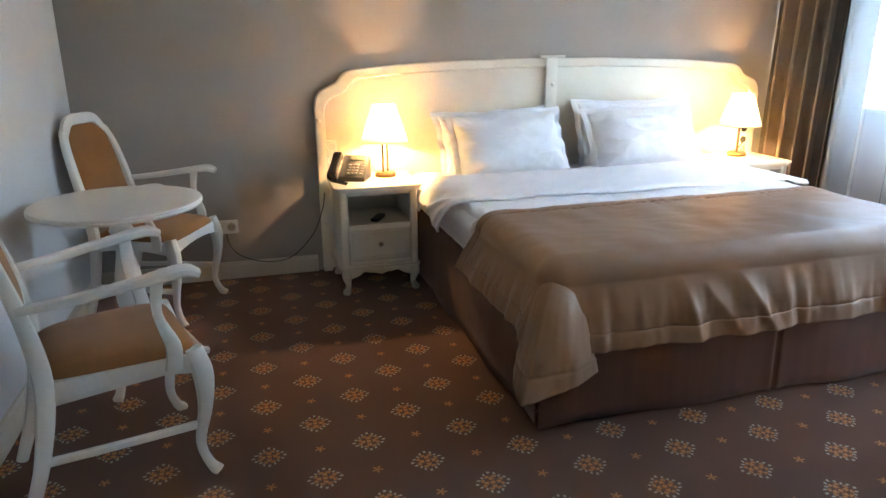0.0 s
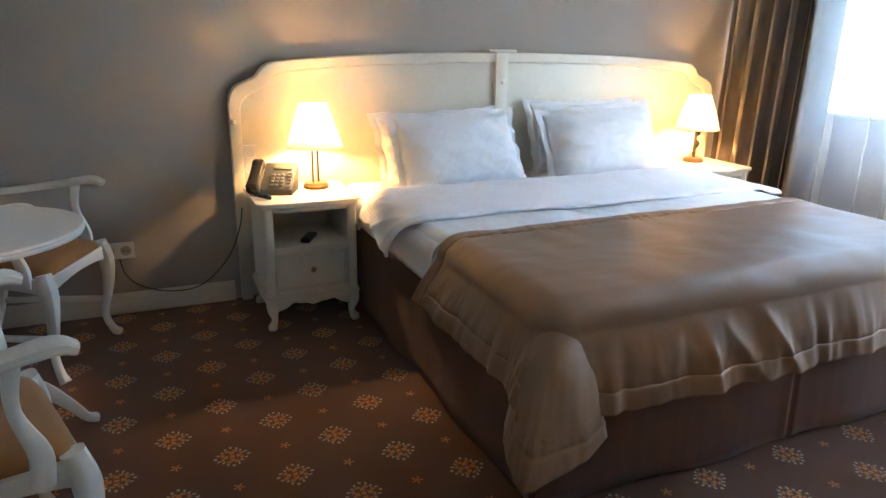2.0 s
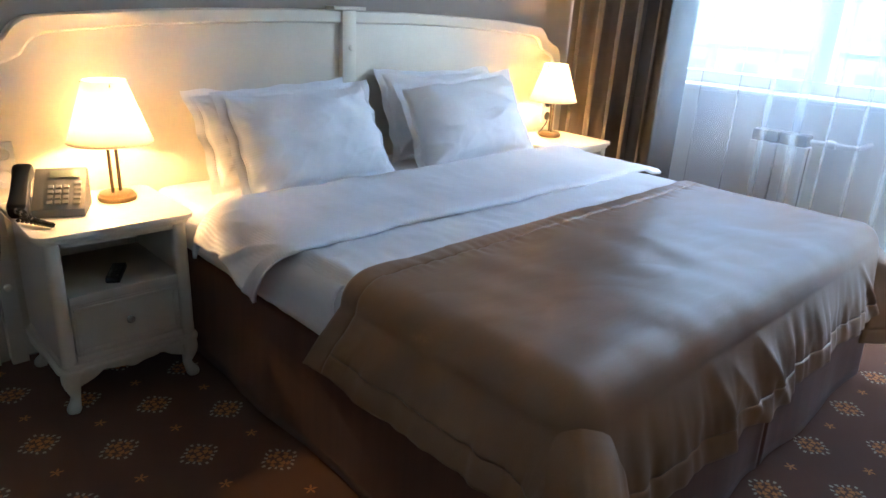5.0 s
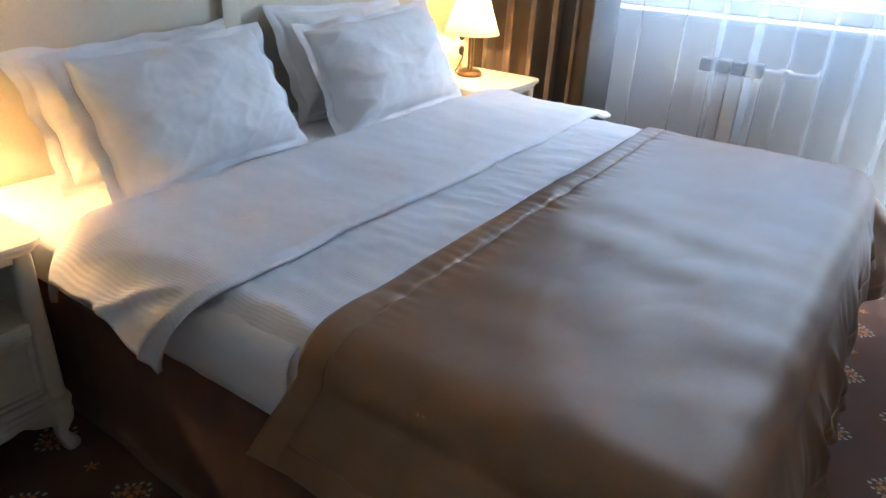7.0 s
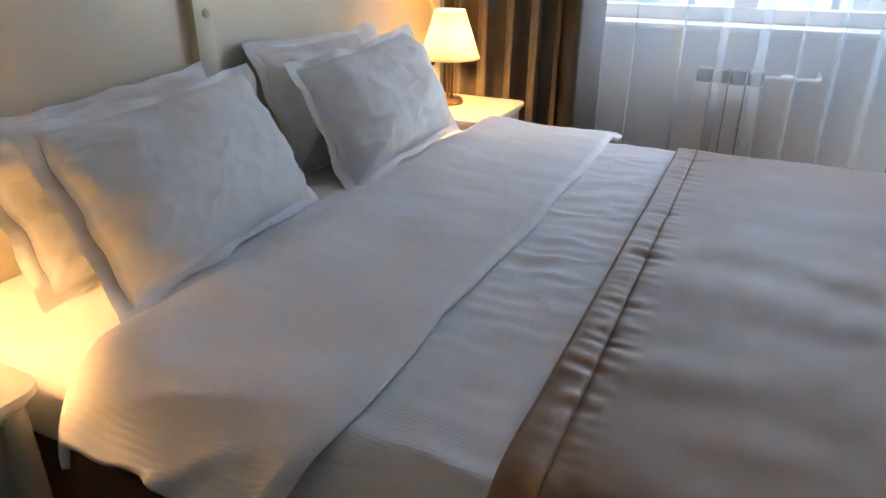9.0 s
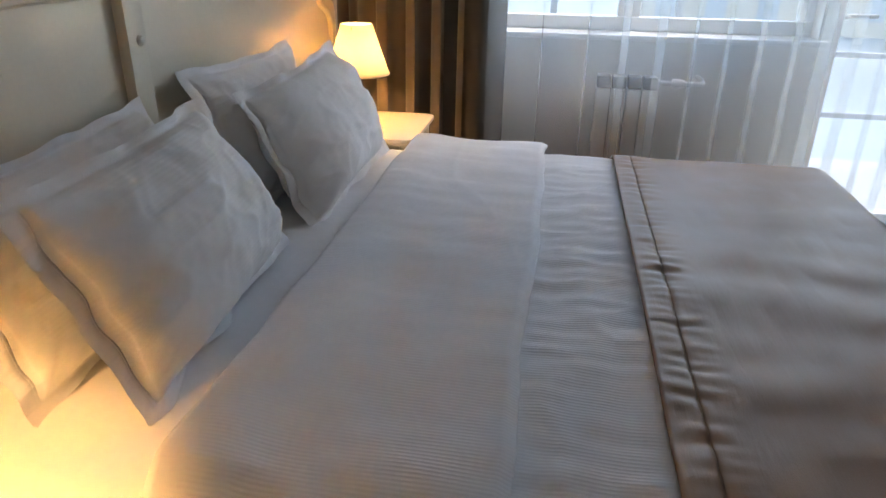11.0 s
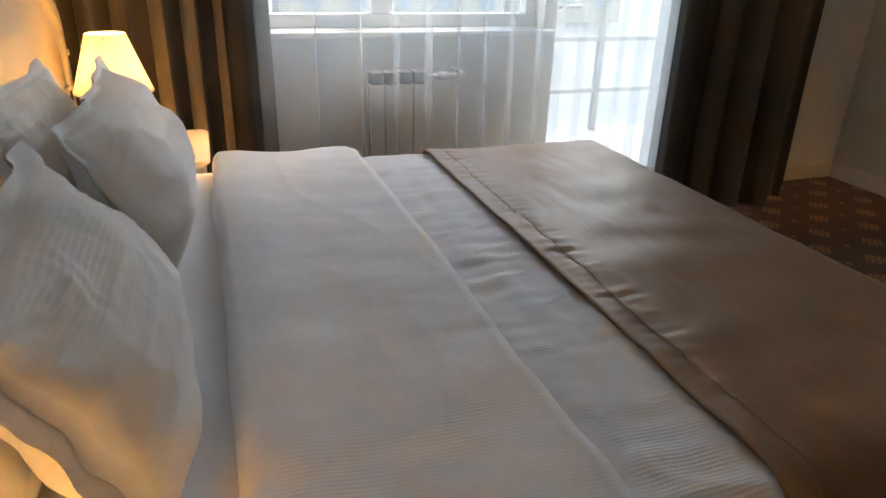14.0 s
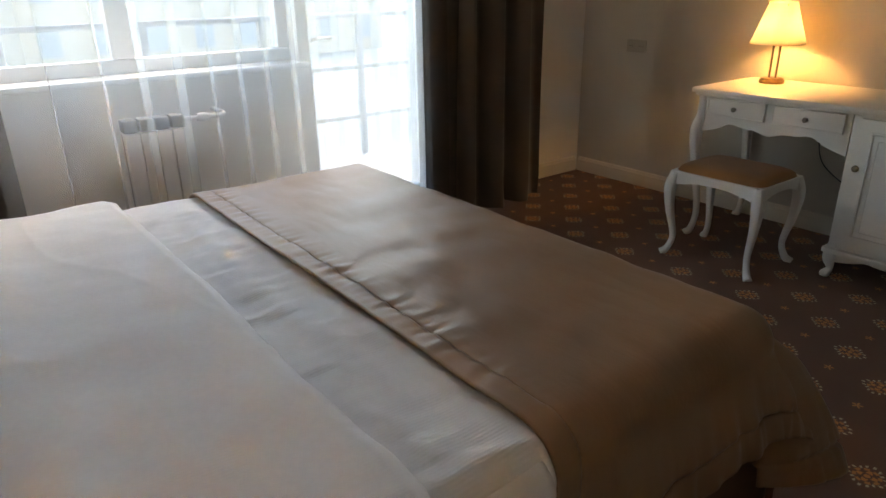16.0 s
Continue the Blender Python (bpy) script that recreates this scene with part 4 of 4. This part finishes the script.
# ---- armchairs and table ----
def armchair(m, label):
    """Faces +x, its seat's middle over the origin."""
    c = thing("armchair", label, "chair", m, "armchairs round the table")
    H = 0.455
    # seat frame with a gently waved lower edge
    rail_pts = [(0.225, -0.235), (0.24, 0.0), (0.225, 0.235), (-0.19, 0.195), (-0.19, -0.195)]
    wave = lambda L: [(-L, 0.0), (L, 0.0)] + [(L - 2 * L * i / 16, -0.042 - 0.020 * (abs(i / 8 - 1) ** 2) + 0.0) for i in range(17)]
    fr = slab("seat_rail", [(a, b + H - 0.03) for a, b in wave(0.215)], -0.014, 0.014, IVORY, c, bevel=0.003)
    fr.data.transform(pose(0.222, 0, 0, 0, 0, 90))
    for sy in (-1, 1):
        sr = slab("seat_rail", [(a, b + H - 0.03) for a, b in wave(0.195)], -0.014, 0.014, IVORY, c, bevel=0.003)
        sr.data.transform(pose(0.015, sy * 0.212, 0, 0, 0, sy * 5.5))
    br = slab("seat_rail", [(a, b + H - 0.03) for a, b in wave(0.17)], -0.012, 0.012, IVORY, c, bevel=0.003)
    br.data.transform(pose(-0.185, 0, 0, 0, 0, 90))

    def cushion(u, v):
        a, b = 2 * u - 1, 2 * v - 1
        half = 0.215 + 0.02 * a
        dome = max(0, (1 - abs(a) ** 3.5)) ** 0.5 * max(0, (1 - abs(b) ** 3.5)) ** 0.5
        rc = 1 - 0.10 * (abs(a) ** 8) * (abs(b) ** 8)
        return (0.02 + 0.215 * a * rc, half * b * rc, H - 0.028 + 0.062 * dome)
    sheet("seat", cushion, 26, 26, MUSTARD, c, "mustard upholstered seat")
    for sy in (-1, 1):
        loft("front_leg", [(0.215, sy * 0.225, H - 0.015), (0.232, sy * 0.236, H - 0.10), (0.228, sy * 0.234, 0.24), (0.205, sy * 0.218, 0.11), (0.222, sy * 0.228, 0.035), (0.245, sy * 0.242, 0.001)],
             [(0.027, 0.027), (0.031, 0.031), (0.022, 0.022), (0.0155, 0.0155), (0.016, 0.016), (0.023, 0.020)], (0, 1, 0), IVORY, c, n=12, power=0.75)
        loft("back_leg", [(-0.29, sy * 0.185, 0.001), (-0.235, sy * 0.190, 0.16), (-0.198, sy * 0.195, 0.34), (-0.192, sy * 0.198, 0.47), (-0.215, sy * 0.205, 0.64), (-0.262, sy * 0.190, 0.84), (-0.290, sy * 0.160, 0.935)],
             [(0.017, 0.018), (0.019, 0.021), (0.020, 0.026), (0.020, 0.027), (0.019, 0.022), (0.020, 0.017), (0.021, 0.014)], (0, 1, 0), IVORY, c, n=12, power=0.6)
        loft("armrest", [(-0.222, sy * 0.215, 0.655), (-0.08, sy * 0.238, 0.668), (0.08, sy * 0.258, 0.690), (0.20, sy * 0.265, 0.705), (0.246, sy * 0.266, 0.690)],
             [(0.015, 0.013), (0.020, 0.015), (0.025, 0.016), (0.028, 0.019), (0.024, 0.014)], (0, 1, 0), IVORY, c, n=12, power=0.65)
        loft("arm_post", [(0.150, sy * 0.236, 0.39), (0.155, sy * 0.246, 0.47), (0.122, sy * 0.252, 0.58), (0.128, sy * 0.260, 0.685)],
             [(0.013, 0.026), (0.013, 0.023), (0.012, 0.014), (0.013, 0.020)], (0, 1, 0), IVORY, c, n=10)
        loft("stretcher", [(-0.235, sy * 0.190, 0.175), (-0.02, sy * 0.208, 0.175), (0.212, sy * 0.222, 0.175)], [(0.010, 0.013)] * 3, (0, 1, 0), IVORY, c, n=8)
    # back: top rail with cut corners, lower rail, upholstered pad
    loft("top_rail", [(-0.290, -0.158, 0.925), (-0.300, -0.098, 0.985), (-0.302, 0.0, 0.992), (-0.300, 0.098, 0.985), (-0.290, 0.158, 0.925)],
         [(0.014, 0.022), (0.014, 0.026), (0.014, 0.028), (0.014, 0.026), (0.014, 0.022)], (1, 0, 0.25), IVORY, c, n=10, steps=6)
    loft("lower_rail", [(-0.207, -0.195, 0.575), (-0.207, 0.0, 0.560), (-0.207, 0.195, 0.575)], [(0.013, 0.022)] * 3, (1, 0, 0), IVORY, c, n=10)

    def pad(sg):
        def fn(u, v):
            a, b = 2 * u - 1, v
            z = 0.575 + 0.39 * b
            x = -0.205 - 0.105 * max(0, (z - 0.56) / 0.45) ** 1.25
            half = 0.186 - 0.02 * b
            if b > 0.8:
                half -= 0.075 * ((b - 0.8) / 0.2) ** 1.3
            dome = max(0, 1 - abs(a) ** 4) ** 0.5 * max(0, 1 - abs(2 * b - 1) ** 6) ** 0.5
            return (x + sg * 0.017 * dome, half * a, z)
        return fn
    sheet("backrest", pad(1), 20, 24, MUSTARD, c, "mustard upholstered backrest")
    sheet("backrest", pad(-1), 20, 24, MUSTARD, c, "mustard upholstered backrest")
    return c


armchair(pose(-0.638, -0.045, 0, 0, 0, 18), "ivory carved armchair with a mustard seat and stretchers")
armchair(pose(-0.672, 1.40, 0, 0, 0, -22), "ivory carved armchair with a mustard seat in the corner")

tb = thing("round_table", "small round ivory pedestal table between the armchairs", "table", pose(-0.675, 0.645, 0))
lathe("tabletop", [(0.0, 0.712), (0.30, 0.712), (0.318, 0.718), (0.322, 0.726), (0.316, 0.731), (0.322, 0.735), (0.318, 0.742), (0.308, 0.744), (0.0, 0.744)], IVORY, tb, seg=64)
lathe("pedestal", [(0.11, 0.711), (0.11, 0.698), (0.05, 0.685), (0.036, 0.65), (0.048, 0.625), (0.036, 0.60), (0.028, 0.575), (0.034, 0.52), (0.05, 0.44), (0.058, 0.36), (0.05, 0.30), (0.034, 0.27), (0.05, 0.25), (0.062, 0.22), (0.06, 0.14), (0.03, 0.12)], IVORY, tb, seg=24)
for i in range(3):
    a = radians(20 + 120 * i)
    ca, sa = math.cos(a), math.sin(a)
    loft("leg", [(0.045 * ca, 0.045 * sa, 0.19), (0.12 * ca, 0.12 * sa, 0.185), (0.20 * ca, 0.20 * sa, 0.10), (0.25 * ca, 0.25 * sa, 0.03), (0.285 * ca, 0.285 * sa, 0.014)],
         [(0.020, 0.034), (0.020, 0.028), (0.017, 0.020), (0.016, 0.016), (0.020, 0.013)], (-sa, ca, 0), IVORY, tb, n=10)


# ---- desk and stool ----
desk = thing("dressing_desk", "cream desk with two drawers and a cupboard", "desk")
DXA, DXB, DYF, DYB = 0.70, 2.215, -1.955, -2.555
slab("desktop", rounded(DXA, DXB, DYB, DYF, 0.03), 0.778, 0.800, IVORY, desk, bevel=0.006, axis="z")
slab("top_moulding", rounded(DXA + 0.015, DXB - 0.015, DYB + 0.01, DYF - 0.015, 0.025), 0.764, 0.778, IVORY, desk, bevel=0.005, axis="z")
YF = DYF - 0.045
KX0, KX1 = 1.43, 2.175
block("back_rail", KX0, KX1, DYB + 0.02, DYB + 0.038, 0.62, 0.764, IVORY, desk)
block("side_rail", KX1 - 0.022, KX1, DYB + 0.03, YF - 0.03, 0.64, 0.764, IVORY, desk)
bmf = [(KX0, 0.764), (KX1 - 0.012, 0.764)] + [p for p in scallop(KX0, KX1 - 0.012, 0.658, 0.085)[2:][::1]]
slab("front_rail", bmf, YF - 0.022, YF - 0.002, IVORY, desk)
for x0, x1 in ((1.455, 1.785), (1.82, 2.125)):
    df = block("drawer_front", x0, x1, YF - 0.0018, YF + 0.008, 0.668, 0.756, IVORY, desk, bevel=0.003)
    for a, b, c, d in ((x0, x1, 0.749, 0.756), (x0, x1, 0.668, 0.675), (x0, x0 + 0.007, 0.675, 0.749), (x1 - 0.007, x1, 0.675, 0.749)):
        block("drawer_bead", a, b, YF + 0.0082, YF + 0.014, c, d, IVORY, df, bevel=0.002)
    lathe("knob", [(0.006, 0), (0.006, 0.010), (0.012, 0.015), (0.012, 0.021), (0.007, 0.025), (0, 0.026)], PEWTER, df, "small pewter knob", seg=16, m=pose((x0 + x1) / 2, YF + 0.008, 0.712, -90))
for y, sy in ((YF - 0.02, 1), (DYB + 0.045, -1)):
    loft("desk_leg", [(2.163, y, 0.764), (2.163, y, 0.66), (2.180, y + sy * 0.014, 0.57), (2.172, y + sy * 0.008, 0.42), (2.140, y - sy * 0.012, 0.16), (2.152, y - sy * 0.004, 0.04), (2.176, y + sy * 0.012, 0.001)],
         [(0.026, 0.026), (0.027, 0.027), (0.030, 0.030), (0.022, 0.022), (0.0155, 0.0155), (0.016, 0.016), (0.022, 0.020)], (1, 0, 0), IVORY, desk, n=12, power=0.7)
# cupboard
block("cupboard_body", DXA + 0.03, KX0 - 0.002, DYB + 0.01, YF - 0.006, 0.145, 0.764, IVORY, desk, bevel=0.004)
slab("base_moulding", rounded(DXA + 0.015, KX0 + 0.018, DYB + 0.005, YF + 0.022, 0.02), 0.122, 0.145, IVORY, desk, bevel=0.007, axis="z")
cd = block("cupboard_door", DXA + 0.07, KX0 - 0.04, YF - 0.0058, YF + 0.010, 0.165, 0.750, IVORY, desk, bevel=0.004)
dx0, dx1 = DXA + 0.07, KX0 - 0.04
for a, b, c, d in ((dx0 + 0.05, dx1 - 0.05, 0.685, 0.698), (dx0 + 0.05, dx1 - 0.05, 0.215, 0.228), (dx0 + 0.05, dx0 + 0.063, 0.228, 0.685), (dx1 - 0.063, dx1 - 0.05, 0.228, 0.685)):
    block("door_bead", a, b, YF + 0.0102, YF + 0.018, c, d, IVORY, cd, bevel=0.004)
block("door_panel", dx0 + 0.085, dx1 - 0.085, YF + 0.0102, YF + 0.016, 0.25, 0.663, IVORY, cd, bevel=0.006)
lathe("knob", [(0.007, 0), (0.007, 0.010), (0.015, 0.016), (0.015, 0.023), (0.008, 0.028), (0, 0.029)], PEWTER, cd, "round pewter knob", seg=16, m=pose(dx1 - 0.022, YF + 0.010, 0.535, -90))
slab("apron", scallop(DXA + 0.06, KX0 - 0.03, 0.122, 0.045), YF - 0.02, YF - 0.002, IVORY, desk)
for x, sx in ((DXA + 0.055, -1), (KX0 - 0.022, 1)):
    for y, sy in ((YF - 0.012, 1), (DYB + 0.04, -1)):
        short_leg("leg", x, y, 0.121, sx, sy, desk, IVORY)
dc = tube("desk_cable", [(1.80, -2.545, 0.60), (1.76, -2.535, 0.42), (1.66, -2.53, 0.33), (1.52, -2.52, 0.27), (1.44, -2.53, 0.26)], 0.003, BLACK, seg=6)
tagged(dc, "thin dark cable hanging behind the desk", "cable")

stool = thing("stool", "ivory cabriole stool with a mustard seat before the desk", "stool", pose(1.845, -1.855, 0) @ Matrix.Diagonal((0.95, 0.97, 1.04, 1.0)))
SW, SD = 0.235, 0.185
for sx in (-1, 1):
    for sy in (-1, 1):
        loft("leg", [(sx * (SW - 0.01), sy * (SD - 0.01), 0.415), (sx * (SW + 0.006), sy * (SD + 0.006), 0.34), (sx * SW, sy * SD, 0.23), (sx * (SW - 0.022), sy * (SD - 0.02), 0.10), (sx * (SW - 0.006), sy * (SD - 0.006), 0.03), (sx * (SW + 0.018), sy * (SD + 0.014), 0.001)],
             [(0.026, 0.026), (0.029, 0.029), (0.021, 0.021), (0.015, 0.015), (0.016, 0.016), (0.021, 0.019)], (1, 0, 0), IVORY, stool, n=12, power=0.75)
for sy in (-1, 1):
    slab("seat_rail", [(-SW + 0.01, 0.425), (SW - 0.01, 0.425)] + [(SW - 0.01 - (2 * SW - 0.02) * i / 16, 0.385 - 0.03 * abs(i / 8 - 1) ** 2.2) for i in range(17)], sy * SD - 0.012, sy * SD + 0.012, IVORY, stool, bevel=0.003)
for sx in (-1, 1):
    slab("seat_rail", [(-SD + 0.013, 0.425), (SD - 0.013, 0.425)] + [(SD - 0.013 - (2 * SD - 0.026) * i / 16, 0.385 - 0.03 * abs(i / 8 - 1) ** 2.2) for i in range(17)], sx * SW - 0.012, sx * SW + 0.012, IVORY, stool, bevel=0.003, axis="x")


def stool_pad(u, v):
    a, b = 2 * u - 1, 2 * v - 1
    dome = max(0, 1 - abs(a) ** 4) ** 0.5 * max(0, 1 - abs(b) ** 4) ** 0.5
    rc = 1 - 0.10 * abs(a) ** 8 * abs(b) ** 8
    return (a * (SW + 0.005) * rc, b * (SD + 0.005) * rc, 0.424 + 0.052 * dome - 0.008 * (1 - a * a))


sheet("seat", stool_pad, 26, 22, MUSTARD, stool, "mustard upholstered seat")


# ---- radiator ----
rad = thing("radiator", "white sectional radiator under the window sill", "radiator", pose(3.265, 0.0, 0))
RY0, RN, RP = 0.285, 4, 0.0675
for i in range(RN):
    y = RY0 + i * RP
    part("section", add_box(bmesh.new(), 0.0, 0.085, y + 0.002, y + RP - 0.002, 0.23, 0.735, 0.006), RAD, rad)
    part("grille", add_box(bmesh.new(), 0.004, 0.082, y + 0.004, y + RP - 0.004, 0.736, 0.792, 0.010), RAD_GREY, rad)
# solid near-black block that paints the shade in the gaps between sections
block("core", 0.03, 0.06, RY0 + 0.002, RY0 + RN * RP - 0.002, 0.25, 0.73, RECESS_DARK, rad, "dark block standing for shade between the sections")
for y in (RY0 - 0.10,):
    tube("pipe", [(0.04, RY0, 0.765), (0.04, y, 0.765), (0.06, y - 0.09, 0.765), (0.20, y - 0.10, 0.765), (0.234, y - 0.10, 0.765)], 0.011, RAD, rad, seg=10)
    tube("pipe", [(0.04, RY0, 0.26), (0.04, y, 0.26), (0.06, y - 0.09, 0.26), (0.20, y - 0.10, 0.26), (0.234, y - 0.10, 0.26)], 0.011, RAD, rad, seg=10)
lathe("valve", [(0.018, 0), (0.020, 0.01), (0.020, 0.035), (0.016, 0.05), (0, 0.05)], RAD, rad, "white valve knob", m=pose(0.04, RY0 - 0.06, 0.765, 90), seg=16)
for y in (RY0 + 0.06, RY0 + 0.21):
    block("bracket", 0.06, 0.2345, y - 0.012, y + 0.012, 0.66, 0.70, RAD, rad)
    block("foot", 0.03, 0.06, y - 0.012, y + 0.012, 0.001, 0.24, RAD, rad)


# ---- curtains ----
def curtain(name, y0, y1, xt, xb, folds, amp, mat, label, seed, zb=0.02, flare=0.0, nu=200, group="", sharp=1.0, lap=0.0, bunch=1.0):
    def fn(u, v):
        s = y0 + (y1 - y0) * u
        z = 2.62 + (zb - 2.62) * v
        ph = u ** bunch * folds * 2 * math.pi + 0.9 * wob(u * folds * 0.6, seed) + 0.25 * wob(u * 3, v * 2, seed)
        w = math.sin(ph)
        w = math.copysign(abs(w) ** sharp, w)
        x = xt + (xb - xt) * v + amp * (0.75 + 0.35 * v) * w + 0.25 * amp * wob(u * folds * 1.9, v * 1.3, seed)
        y = s + flare * v * (u - 0.5) + 0.2 * amp * math.cos(ph * 2) + lap * math.cos(ph) * (0.5 + 0.9 * abs(wob(u * 5, seed)))
        if zb < 0.03 and v > 0.95:
            x += (v - 0.95) * 0.25 * math.sin(ph * 1.5 + seed)
        return (x, y, z)
    ob = sheet(name, fn, nu, 40, mat)
    return tagged(ob, label, "curtain", group)


curtain("sheer_curtain", 1.005, -1.005, 3.19, 3.17, 15, 0.020, SHEER, "white sheer curtain drawn across window and balcony door", 3.0, nu=900, lap=0.062, bunch=1.3)
def drape_pair(label, y0, ym, y1, xt, xb, folds, seed, flare):
    d = thing("drape", label, "curtain", None, "brown drapes")
    a = curtain("cloth", y0, ym, xt, xb, folds, 0.052, DRAPE, "", seed, flare=flare, sharp=0.8)
    # turned edge: one flat strip in a much darker brown than the cloth
    b = curtain("turned_edge", ym + (ym - y1) * 0.45, y1, xt - 0.02, xb - 0.03, 1.2, 0.03, DRAPE_DARK, "", seed + 4, nu=60, sharp=1.0)
    for o in (a, b):
        o.parent = d
        del o["category"]
    b["label"] = "dark turned edge of the drape"
    return d


drape_pair("brown drape gathered beside the headboard", 1.745, 1.16, 0.975, 3.345, 3.29, 4.6, 1.0, 0.0)
drape_pair("brown drape gathered beside the balcony door", -1.84, -1.16, -0.96, 3.18, 3.18, 3.3, 2.0, 0.08)
cr = thing("curtain_rail", "white ceiling curtain rail above the window", "curtain rail")
block("track", 3.14, 3.24, -1.95, 1.76, 2.63, 2.66, PVC, cr)
for y in (-1.9, -0.1, 1.7):
    block("bracket", 3.17, 3.21, y - 0.02, y + 0.02, 2.66, ZC, PVC, cr)
